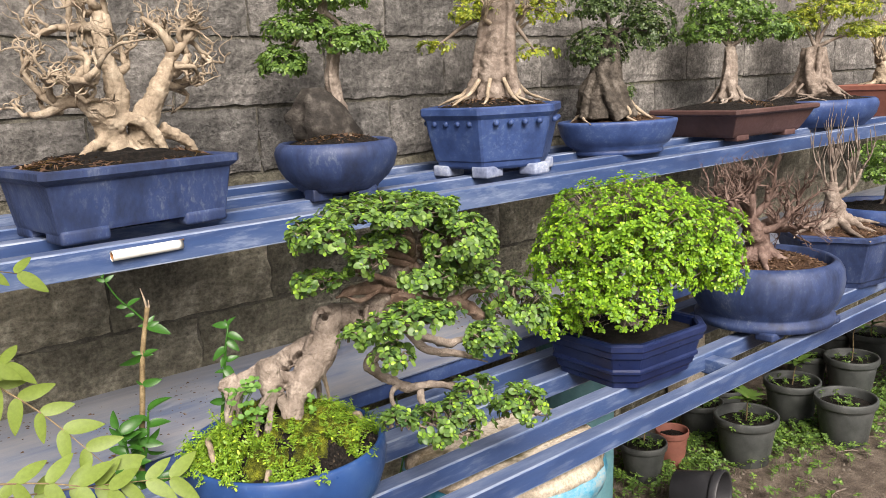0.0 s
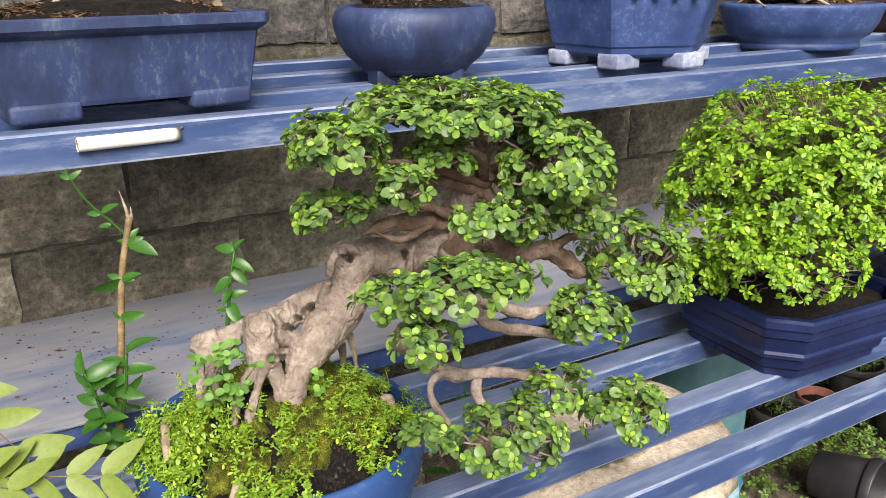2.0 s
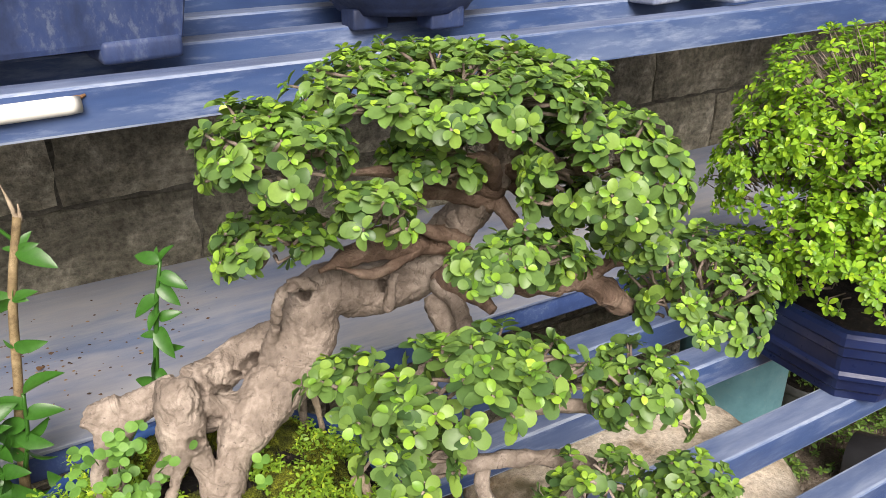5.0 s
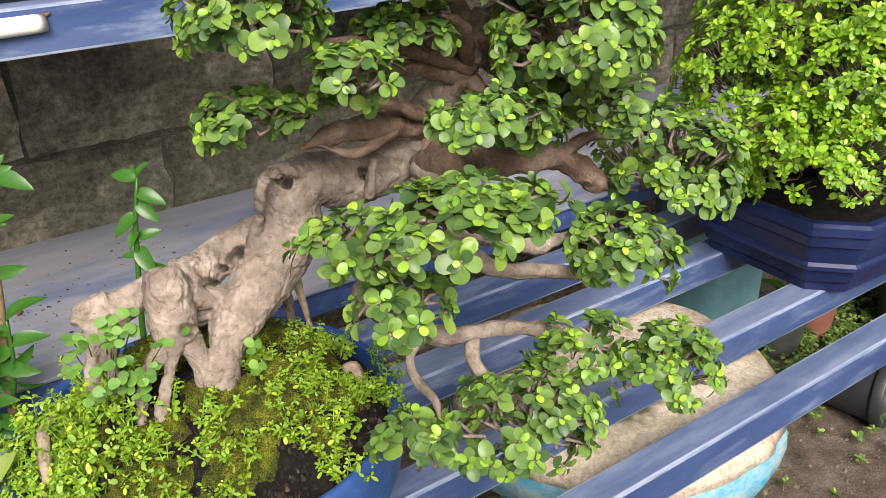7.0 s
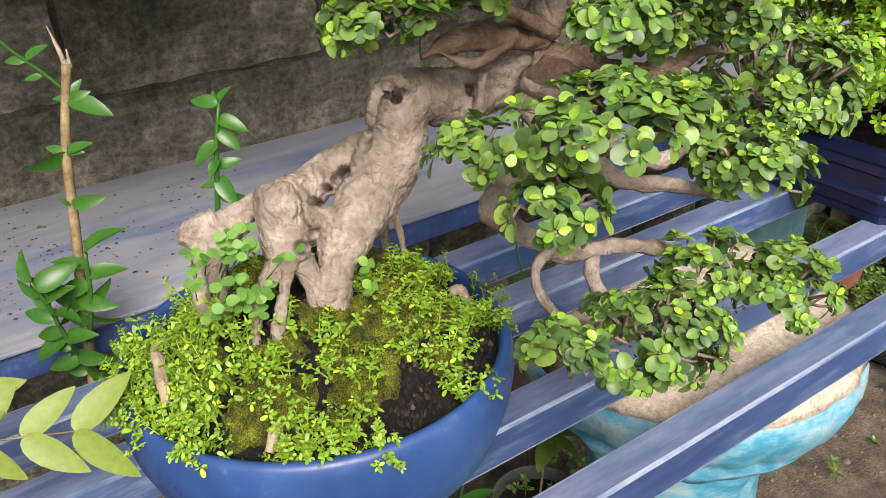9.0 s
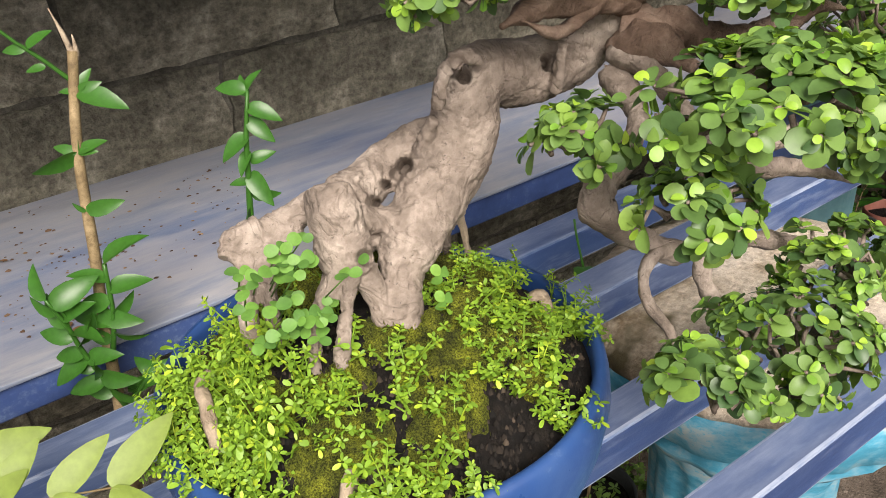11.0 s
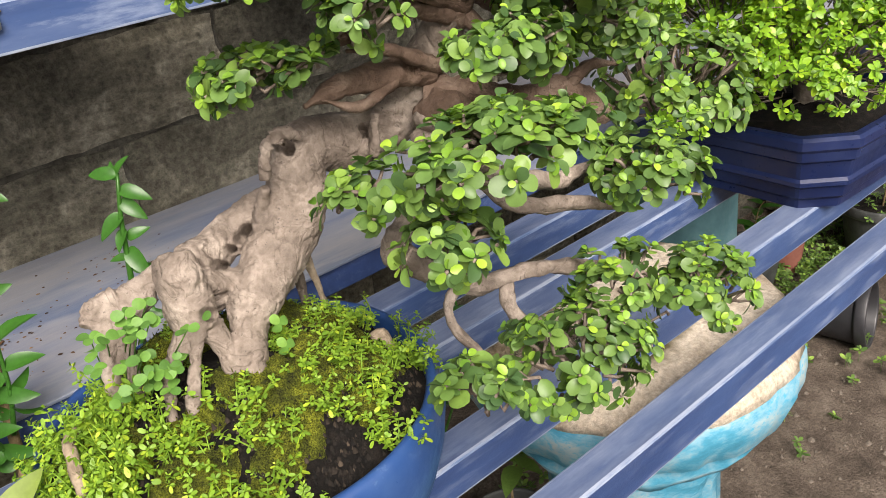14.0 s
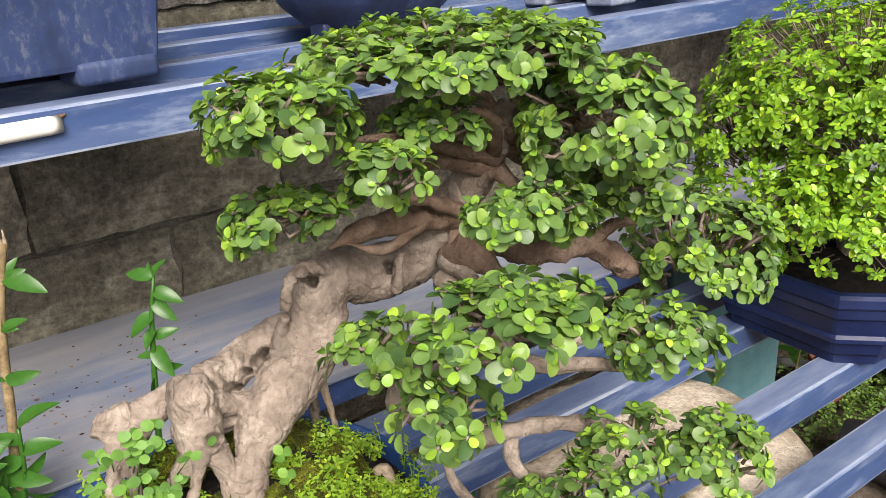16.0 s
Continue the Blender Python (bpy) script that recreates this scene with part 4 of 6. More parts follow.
bare_tree("bare_bonsai", (0.72, 1.4, UPPER + 0.135), "leafless pale bonsai with two thick trunks and gnarled twigs", BARK_PALE,
          [([(0.0, 0, 0), (-0.02, 0, 0.05), (0.0, 0, 0.1), (-0.004, 0, 0.16), (-0.02, 0, 0.22), (-0.015, 0, 0.28)], [0.034, 0.028, 0.023, 0.018, 0.013, 0.009]),
           ([(0.065, 0.01, 0), (0.045, 0, 0.06), (0.075, 0, 0.11), (0.1, 0, 0.16), (0.12, 0, 0.2)], [0.03, 0.028, 0.022, 0.016, 0.01]),
           ([(0.0, -0.01, 0.06), (-0.04, -0.01, 0.09), (-0.07, -0.01, 0.12)], [0.024, 0.025, 0.014]),
           ([(0.0, -0.02, 0.08), (0.04, -0.035, 0.06), (0.07, -0.045, 0.0)], [0.012, 0.011, 0.009]),
           ([(0.08, 0.0, 0.05), (0.12, 0.0, 0.03), (0.15, 0.0, 0.0)], [0.014, 0.012, 0.008]),
           ([(-0.03, -0.01, 0.04), (-0.07, -0.02, 0.02), (-0.1, -0.03, -0.005)], [0.015, 0.011, 0.006])],
          [((-0.065, -0.01, 0.115), (-1, 0.3, 0.15), 0.012, 0.12), ((-0.06, -0.01, 0.11), (-1, -0.3, 0.45), 0.012, 0.13), ((-0.07, -0.01, 0.12), (-0.5, -0.1, 0.9), 0.011, 0.11), ((-0.06, 0, 0.11), (-0.8, 0.6, 0.6), 0.011, 0.13),
           ((-0.004, 0, 0.16), (0.9, -0.5, 0.15), 0.010, 0.11), ((-0.01, 0, 0.19), (-0.9, 0.3, 0.3), 0.010, 0.12), ((-0.02, 0, 0.23), (0.9, -0.3, 0.3), 0.010, 0.12), ((-0.02, 0, 0.25), (-0.9, 0.2, 0.5), 0.010, 0.12), ((-0.015, 0, 0.28), (0.2, 0, 1), 0.009, 0.1),
           ((0.085, 0, 0.13), (0.9, -0.7, 0.0), 0.011, 0.11), ((0.1, 0, 0.16), (0.9, -0.6, 0.2), 0.011, 0.12), ((0.11, 0, 0.18), (0.8, -0.2, 0.6), 0.010, 0.1), ((0.12, 0, 0.2), (0.1, -0.2, 1), 0.010, 0.09), ((0.11, 0, 0.19), (0.7, -0.6, 0.5), 0.010, 0.11)],
          3, 3, 1.2, 0.85, 3, 5, 0.06, 0.0)
bare_tree("bare_bonsai", (2.17, 0.87, SHELF + 0.175), "leafless bonsai with a dense crown of fine reddish-brown twigs", TWIG_RED,
          [([(0, 0, 0), (0.0, 0, 0.05), (-0.03, 0, 0.09), (-0.05, 0, 0.13), (-0.03, 0, 0.18)], [0.05, 0.032, 0.026, 0.02, 0.012])],
          [((-0.03, 0, 0.09), (-0.8, 0.6, 0.25), 0.014, 0.11), ((-0.02, 0, 0.09), (0.8, -0.7, 0.25), 0.014, 0.12), ((-0.05, 0, 0.12), (-0.5, -0.4, 0.5), 0.012, 0.09), ((-0.04, 0, 0.13), (0.3, 0.7, 0.5), 0.012, 0.09), ((-0.03, 0, 0.15), (0, 0, 1), 0.011, 0.06),
           ((-0.03, 0, 0.09), (0.9, -0.2, 0.15), 0.012, 0.12), ((-0.05, 0, 0.11), (-0.9, 0.5, 0.3), 0.012, 0.11), ((-0.02, 0, 0.08), (0.7, -0.8, 0.12), 0.012, 0.12), ((-0.03, 0, 0.12), (0.6, -0.6, 0.6), 0.011, 0.09)],
          11, 4, 1.0, 0.4, 3, 8, 0.07, 0.02)
bare_tree("bare_bonsai", (2.78, 0.95, SHELF + 0.17), "leafless bonsai with spreading surface roots and upright shoots", BARK_GREY,
          [([(0, 0, 0), (0.0, 0, 0.05), (-0.02, 0, 0.1), (-0.01, 0, 0.14)], [0.06, 0.036, 0.022, 0.014])],
          [((-0.01, 0, 0.12), (-0.5, 0, 1), 0.006, 0.13), ((0, 0, 0.13), (0.3, 0, 1), 0.006, 0.13), ((0.0, 0, 0.11), (0.9, -0.5, 0.3), 0.009, 0.13), ((0, 0, 0.13), (0.6, 0.2, 0.8), 0.006, 0.12), ((-0.01, 0, 0.09), (0.9, -0.7, 0.1), 0.009, 0.13), ((-0.01, 0, 0.11), (-0.8, 0.5, 0.7), 0.006, 0.12)],
          5, 2, 0.5, 0.2, 3, 9, 0.12, 0.25)
bare_tree("bare_bonsai", (4.35, 1.46, UPPER + 0.14), "leafless bonsai with low spreading branches", BARK_PALE,
          [([(0, 0, 0), (0, 0, 0.07), (0.01, 0, 0.12)], [0.05, 0.04, 0.03])],
          [((0, 0, 0.1), (-1, 0, 0.3), 0.016, 0.16), ((0, 0, 0.1), (1, 0, 0.5), 0.014, 0.16), ((0, 0, 0.11), (0, -0.5, 1), 0.012, 0.12), ((0, 0, 0.11), (-0.6, -0.4, 0.8), 0.012, 0.14)], 8, 3)


# ---- leafy trees of the upper bench ----
def leafy_tree(name, place, label, bark_mat, trunk, leaf_mat, pads, leaf_size, template, extra=(), roots=6, root_len=0.06, root_mat=None, branches=()):
    tree = thing(name, place, label, "bonsai tree")
    rnd = random.Random(hash_of(label))
    strands = []
    for pts, radii in trunk:
        strands.append((pts, [r * 0.72 for r in radii]))
        for k in range(11 if radii[0] > 0.04 else 4):
            a0, tw, out = rnd.uniform(0, 6.28), rnd.uniform(-0.6, 0.6), rnd.uniform(0.7, 0.95)
            strands.append(([Vector(p) + Vector((math.cos(a0 + tw * i), math.sin(a0 + tw * i), 0)) * radii[i] * out for i, p in enumerate(pts)], [max(0.005, r * rnd.uniform(0.16, 0.3)) for r in radii]))
    fused("trunk", tree, Matrix.Identity(4), strands, bark_mat, voxel=0.003, lump=0.005)
    top = Vector(trunk[0][0][-1])
    for c, r, count, per, low in pads:
        g = Geo()
        start = Vector(trunk[0][0][max(0, len(trunk[0][0]) - 2)]) if c[2] < top.z else top
        tube(g, [start, start.lerp(Vector(c), 0.5) + Vector((0, 0, 0.01)), c], [0.009, 0.006, 0.003], 8, 0.01, 0.2, 60)
        part("branch", g, bark_mat, tree)
        f = Geo()
        spots = []
        for p, ax in pad_tips(c, r, count, low):
            rosette(spots, p, ax, per, leaf_size)
        for p, d, nrm, s in spots:
            add_leaf(f, template, p, d, nrm, s)
        tagged(part("foliage", f, leaf_mat, tree), kind="stuff")
    for i in range(roots):
        a = 2 * math.pi * (i + rnd.uniform(-0.3, 0.3)) / roots
        r0, l = trunk[0][1][0], root_len * rnd.uniform(0.7, 1.4)
        c, s = math.cos(a), math.sin(a)
        g = Geo()
        bend = rnd.uniform(-0.5, 0.5)
        c2, s2 = math.cos(a + bend), math.sin(a + bend)
        tube(g, [(c * r0 * 0.6, s * r0 * 0.6, 0.055), (c * (r0 * 0.95 + l * 0.05), s * (r0 * 0.95 + l * 0.05), 0.018), (c2 * (r0 + l * 0.35), s2 * (r0 + l * 0.35), 0.006), (c * (r0 + l * 0.8), s * (r0 + l * 0.8), -0.012)], [0.006, 0.0058, 0.0045, 0.002], 8, 0.006, 0.35, 60)
        part("root", g, root_mat or bark_mat, tree)
    for p, d, r, length in branches:
        g = Geo()
        grow(g, Vector(p), Vector(d).normalized(), r, length, 3, 0.9, 0.35, 7, rnd)
        part("branch", g, root_mat or bark_mat, tree)
    return tree


leafy_tree("cloud_bonsai", (1.215, 1.42, UPPER + 0.14), "bonsai on a rock with dark green cloud-shaped foliage", BARK,
           [([(0.03, 0, 0.05), (0.01, 0, 0.12), (0.02, 0, 0.2), (0.0, 0, 0.28), (0.01, 0, 0.36)], [0.022, 0.02, 0.015, 0.011, 0.006])], MID_LEAF,
           [((0.024, 0.023, 0.316), (0.111, 0.100, 0.059), 315, 10, -0.4),
            ((0.056, -0.032, 0.211), (0.081, 0.073, 0.037), 189, 10, -0.5),
            ((-0.024, 0.044, 0.242), (0.098, 0.088, 0.039), 210, 10, -0.5),
            ((-0.076, 0.068, 0.171), (0.059, 0.053, 0.039), 147, 10, -0.6)], 0.012, OVAL_LEAF, roots=8, root_len=0.05, root_mat=BARK_PALE)
rock = Geo()
rows = []
for i in range(9):
    t = i / 8
    r = 0.08 * (1 - 0.72 * t ** 2.6)
    rows.append([((r * math.cos(a)) * (1 + 0.5 * noise.noise(Vector((math.cos(a) * 2, math.sin(a) * 2, t * 3))) + 0.2 * noise.noise(Vector((math.cos(a) * 6, math.sin(a) * 6, t * 9)))) - 0.035 * t, r * 0.8 * math.sin(a), t * 0.12) for a in np.linspace(0, 2 * math.pi, 21)[:-1]])
ring_shell(rock, rows)
rock.f.append(tuple(range(len(rock.v) - 20, len(rock.v))))
tagged(part("rock", rock, ROCK, None, m=Matrix.Translation((1.215, 1.43, UPPER + 0.132))), "dark pitted rock clasped by pale roots", "rock")

leafy_tree("golden_bonsai", (1.76, 1.43, UPPER + 0.198), "thick-trunked bonsai with sparse yellowing leaves", BARK_GREY,
           [([(0, 0, -0.01), (0, 0, 0.06), (0.01, 0, 0.14), (0.02, 0, 0.24), (0.03, 0, 0.34)], [0.085, 0.062, 0.05, 0.042, 0.025])], GOLD_LEAF,
           [((-0.122, 0.101, 0.145), (0.054, 0.048, 0.018), 29, 10, -0.5),
            ((-0.031, 0.047, 0.231), (0.077, 0.069, 0.038), 84, 10, -0.5),
            ((0.116, -0.076, 0.230), (0.077, 0.069, 0.046), 54, 10, -0.5),
            ((0.086, -0.080, 0.117), (0.069, 0.062, 0.023), 25, 10, -0.5),
            ((0.058, -0.007, 0.309), (0.169, 0.152, 0.062), 126, 10, -0.5)], 0.012, OVAL_LEAF,
           roots=10, root_len=0.07, root_mat=BARK_PALE,
           branches=[((0.03, 0, 0.2), (1, -0.2, 0.3), 0.008, 0.12), ((0.02, 0, 0.16), (1, -0.2, 0.15), 0.008, 0.12), ((0, 0, 0.2), (-1, -0.2, 0.2), 0.007, 0.12), ((0.03, 0, 0.28), (0.6, -0.3, 0.8), 0.007, 0.1)])
leafy_tree("dark_bonsai", (2.28, 1.44, UPPER + 0.115), "bonsai with a dark mossy trunk and small dark leaves", BARK_DARK,
           [([(-0.02, 0, 0), (-0.02, 0, 0.08), (-0.01, 0, 0.16), (0.0, 0, 0.26)], [0.09, 0.075, 0.055, 0.03])], DARK_LEAF,
           [((0.017, 0.038, 0.348), (0.107, 0.096, 0.089), 273, 10, -0.4),
            ((-0.020, 0.032, 0.210), (0.103, 0.093, 0.080), 273, 10, -0.6),
            ((0.105, -0.058, 0.264), (0.098, 0.088, 0.098), 294, 10, -0.6),
            ((0.018, -0.037, 0.067), (0.036, 0.032, 0.039), 37, 10, -0.2)], 0.012, OVAL_LEAF, roots=6, root_mat=BARK_PALE)
leafy_tree("spreading_bonsai", (2.98, 1.45, UPPER + 0.13), "bonsai with a wide flat pale green crown", BARK,
           [([(0, 0, 0), (-0.01, 0, 0.06), (0.0, 0, 0.14), (0.0, 0, 0.2)], [0.06, 0.038, 0.03, 0.02])], MID_LEAF,
           [((0.028, 0.023, 0.328), (0.166, 0.150, 0.094), 399, 10, -0.4),
            ((-0.041, 0.060, 0.250), (0.114, 0.103, 0.058), 231, 10, -0.5),
            ((0.127, -0.080, 0.250), (0.121, 0.109, 0.067), 252, 10, -0.5)], 0.014, OVAL_LEAF, roots=8, root_len=0.07)
leafy_tree("yellow_tipped_bonsai", (3.6, 1.44, UPPER + 0.12), "bonsai with a flared fibrous trunk and yellow-tipped crown", BARK_GREY,
           [([(0, 0, 0), (0, 0, 0.05), (0.01, 0, 0.12), (0.02, 0, 0.2)], [0.12, 0.08, 0.06, 0.05])], GOLD_LEAF,
           [((0.107, -0.039, 0.343), (0.199, 0.179, 0.059), 315, 10, -0.4),
            ((-0.010, 0.045, 0.293), (0.094, 0.084, 0.066), 147, 10, -0.5),
            ((0.182, -0.125, 0.258), (0.117, 0.105, 0.042), 147, 10, -0.5),
            ((0.084, 0.001, 0.426), (0.164, 0.148, 0.059), 168, 10, -0.4)], 0.015, POINT_LEAF, roots=10, root_len=0.06)
leafy_tree("small_bonsai", (3.35, 1.0, SHELF + 0.145), "low green bonsai with a flat crown", BARK,
           [([(0, 0, 0), (0, 0, 0.08), (0.01, 0, 0.16)], [0.03, 0.024, 0.014])], MID_LEAF,
           [((0.0, 0, 0.2), (0.17, 0.13, 0.05), 273, 10, -0.4), ((-0.1, -0.02, 0.14), (0.1, 0.08, 0.035), 126, 10, -0.5)], 0.014, OVAL_LEAF)


# ---- supports and ground clutter ----
def pedestal(place, label, profile, mats, turn=0):
    p = thing("pedestal", place, label, "pedestal", "pedestals under the benches")
    for name, rows, mat in profile:
        g = Geo()
        rings = [[((r + 0.008 * noise.noise(Vector((math.cos(a) * 5, math.sin(a) * 5, z * 25))) + 0.004 * noise.noise(Vector((math.cos(a) * 16, math.sin(a) * 16, z * 60)))) * math.cos(a), (r + 0.008 * noise.noise(Vector((math.cos(a) * 5, math.sin(a) * 5, z * 25))) + 0.004 * noise.noise(Vector((math.cos(a) * 16, math.sin(a) * 16, z * 60)))) * math.sin(a), z) for a in np.linspace(0, 2 * math.pi, 81)[:-1]] for r, z in rows]
        ring_shell(g, rings)
        g.f.append(tuple(range(len(g.v) - 80, len(g.v))))
        part(name, g, mats[mat], p)
    return p


H = SHELF - 0.045 - GROUND
pedestal((1.27, 0.93, GROUND), "turquoise-painted concrete pedestal with a broad rough top", [
    ("shaft", [(0.17, 0.0), (0.17, 0.05), (0.12, 0.1), (0.115, H - 0.24), (0.13, H - 0.2), (0.13, H - 0.17)], 0),
    ("collar", [(0.13, H - 0.17), (0.17, H - 0.155), (0.19, H - 0.125), (0.185, H - 0.115), (0.205, H - 0.1), (0.213, H - 0.07), (0.21, H - 0.045)], 0),
    ("slab", [(0.209, H - 0.046), (0.205, H - 0.03), (0.19, H - 0.014), (0.15, H - 0.006), (0.08, H)], 1)], (TURQUOISE, CONCRETE_TOP))
for x in (3.9, 5.6):
    pedestal((x, 0.95, GROUND), "dull turquoise concrete pedestal under the bench", [
        ("shaft", [(0.2, 0.0), (0.2, 0.06), (0.15, 0.1), (0.15, H - 0.12), (0.2, H - 0.06), (0.2, H)], 0)], (TURQ_DULL, CONCRETE_TOP))
pedestal((1.94, 1.31, GROUND), "dull turquoise round bucket-shaped support", [
    ("shaft", [(0.10, 0.0), (0.105, 0.3), (0.115, H - 0.03), (0.12, H)], 0)], (TURQ_DULL, CONCRETE_TOP))
for x in (0.2, 3.0, 6.0):
    post = thing("support_post", (x, 1.58, GROUND), "dark concrete post carrying the upper bench", "post", "posts behind the bench")
    g = Geo()
    soft_box(g, (-0.06, 0.0, 0), (0.06, 0.1, SHELF - 0.05 - GROUND), 0.006)
    part("shaft", g, CONCRETE_TOP, post)


def nursery_pot(name, place, r, h, mat, label, tilt=(0, 0), soil=True, plant=None, seed=1):
    m = Matrix.Translation(place) @ Matrix.Rotation(radians(tilt[1]), 4, "Z") @ Matrix.Rotation(radians(tilt[0]), 4, "Y")
    pot = thing(name, m, label, "plant pot", "nursery pots on the ground")
    g = Geo()
    prof = [(0.72, 0), (0.73, 0.01), (0.93, 0.8), (0.93, 0.82), (1.0, 0.83), (1.02, 0.86), (1.02, 0.98), (1.0, 1.0), (0.95, 1.0), (0.93, 0.97), (0.72, 0.05)]
    ring_shell(g, [[(r * k * math.cos(a), r * k * math.sin(a), h * z) for a in np.linspace(0, 2 * math.pi, 33)[:-1]] for k, z in prof])
    part("body", g, mat, pot)
    if soil:
        s = Geo()
        disc_soil(s, "round", r * 0.9, r * 0.9, h * 0.8, 0.012, seed, n=28, rings=6)
        part("soil", s, SOIL, pot)
    return pot


def sprout(name, place, label, height, leaves, size, leaf_mat, template=POINT_LEAF, lean=(0.1, 0.0), stem_mat=STALK, stem_r=0.003, top_only=False, seed=0, category="seedling"):
    """An upright seedling with a bent stem and leaves on short stalks."""
    rnd = random.Random(seed)
    t = thing(name, place, label, category)
    pts = [Vector((lean[0] * height * k * k + rnd.uniform(-1, 1) * height * 0.03 * (k > 0), lean[1] * height * k * k + rnd.uniform(-1, 1) * height * 0.03 * (k > 0), height * k)) for k in (0, 0.3, 0.6, 0.85, 1)]
    g = Geo()
    tube(g, pts, [stem_r * (1 - 0.55 * k) for k in (0, 0.3, 0.6, 0.85, 1)], 7, 0.01, 0.15, 60)
    part("stem", g, stem_mat, t)
    rows = spline(pts, [1] * 5, height / 12)
    for i in range(leaves):
        k = (0.8 + 0.2 * i / leaves) if top_only else (0.25 + 0.75 * (i + 0.5) / leaves)
        p = np.array(rows[min(len(rows) - 1, int(k * (len(rows) - 1)))][0])
        a = i * 2.4 + seed
        d = np.array([math.cos(a), math.sin(a), rnd.uniform(0.15, 0.9)])
        lf = Geo()
        add_leaf(lf, template, p, d, np.array([-d[0] * 0.5, -d[1] * 0.5, 1.0]), size * rnd.uniform(0.7, 1.15))
        part("leaf", lf, leaf_mat, t)
    return t


CLUTTER = [
    ((2.83, 1.26), 0.114, 0.182, GREY_PLASTIC),
    ((2.46, 1.45), 0.085, 0.136, GREY_PLASTIC),
    ((2.92, 1.51), 0.088, 0.141, GREY_PLASTIC),
    ((3.17, 1.55), 0.072, 0.115, GREY_PLASTIC),
    ((3.29, 1.32), 0.110, 0.176, GREY_PLASTIC),
    ((3.24, 1.08), 0.113, 0.181, GREY_PLASTIC),
    ((3.72, 1.27), 0.111, 0.178, GREY_PLASTIC),
    ((3.72, 1.47), 0.093, 0.149, GREY_PLASTIC),
    ((4.13, 1.54), 0.089, 0.142, GREY_PLASTIC),
    ((4.14, 1.36), 0.108, 0.173, GREY_PLASTIC),
    ((1.28, 1.22), 0.085, 0.14, GREY_PLASTIC), ((1.1, 1.3), 0.085, 0.14, BLACK_PLASTIC),
]
for i, ((x, y), r, h, mat) in enumerate(CLUTTER):
    nursery_pot("nursery_pot", (x, y, GROUND), r, h, mat, "round grey plastic nursery pot with dark soil and weeds" if mat == GREY_PLASTIC else "round black plastic nursery pot with dark soil", seed=i)
    if i % 3 != 2:
        sprout("seedling", (x, y, GROUND + h * 0.8), "young seedling with long pale green leaves in a nursery pot", 0.12 + 0.05 * (i % 4), 9, 0.07, SHOOT if i % 2 else MID_LEAF, lean=(0.3 * ((i % 3) - 1), -0.2), top_only=i % 2 == 0, seed=i)
nursery_pot("terracotta_pot", (2.61, 1.43, GROUND), 0.06, 0.14, PINK_CLAY, "small terracotta pot among the nursery pots", seed=20)
nursery_pot("tipped_pot", (2.34, 1.23, GROUND + 0.075), 0.085, 0.16, BLACK_PLASTIC, "black plastic nursery pot lying on its side", tilt=(86, -76), soil=False, seed=21)


def weeds(name, label, spots, size, mat, template=TINY_LEAF, per=9, height=0.03, kind="stuff"):
    g = Geo()
    for x, y, z in spots:
        h = height * rng.uniform(0.4, 1.2)
        c = np.array([x, y, z + h * 0.6])
        out = []
        rosette(out, c, np.array([rng.normal(0, 0.3), rng.normal(0, 0.3), 1.0]), per, size)
        for p, d, nrm, s in out:
            add_leaf(g, template, p, d, nrm, s)
        tube(g, [(x, y, z - 0.004), tuple(c)], [0.0008, 0.0006], 4, 0)
    return tagged(part(name, g, mat, None), label, "weeds", kind=kind)


spots = []
for cx, cy, sx, sy, n in ((2.85, 1.42, 0.25, 0.1, 160), (3.25, 1.2, 0.2, 0.12, 150), (3.7, 1.15, 0.25, 0.1, 120), (3.0, 1.22, 0.12, 0.05, 40), (2.3, 1.35, 0.3, 0.12, 120), (1.2, 1.3, 0.35, 0.12, 140), (0.9, 1.0, 0.3, 0.15, 60), (2.6, 1.05, 0.3, 0.15, 30)):
    spots += [(rng.normal(cx, sx), min(1.66, rng.normal(cy, sy)), GROUND + 0.004) for _ in range(n * 2)]
pot_spots = [(x + rng.normal(0, r * 0.42), y + rng.normal(0, r * 0.42), GROUND + h * 0.8 + 0.006) for (x, y), r, h, mat in CLUTTER for _ in range(16)]
weeds("pot_weeds", "small green weeds sprouting in the nursery pots", pot_spots, 0.014, MID_LEAF, OVAL_LEAF, 8, 0.03)
weeds("ground_weeds", "patches of low green weeds on the dirt", spots, 0.017, MID_LEAF, OVAL_LEAF, 9, 0.045)

g = Geo()
for i in range(4500):
    x, y, s = rng.uniform(0.8, 4.6), rng.uniform(-0.3, 1.6), abs(rng.normal(0.001, 0.0035)) + 0.0018
    a = rng.uniform(0, 6.28)
    gz = 0.02 * noise.noise(Vector((x, y, 0)) * 2.2) + 0.009 * noise.noise(Vector((x, y, 3)) * 9)
    ring = [(x + s * math.cos(a + k * 1.05) * rng.uniform(0.7, 1.2), y + s * math.sin(a + k * 1.05) * rng.uniform(0.7, 1.2), GROUND + gz - 0.003) for k in range(6)]
    k0 = len(g.v)
    g.v.extend(ring)
    g.v.append((x, y, GROUND + gz + 0.004 + s * 0.45))
    g.f.extend((k0 + k, k0 + (k + 1) % 6, k0 + 6) for k in range(6))
tagged(part("gravel", g, PEBBLE, None), "scattered small stones on the dirt", "gravel", kind="stuff")
g = Geo()
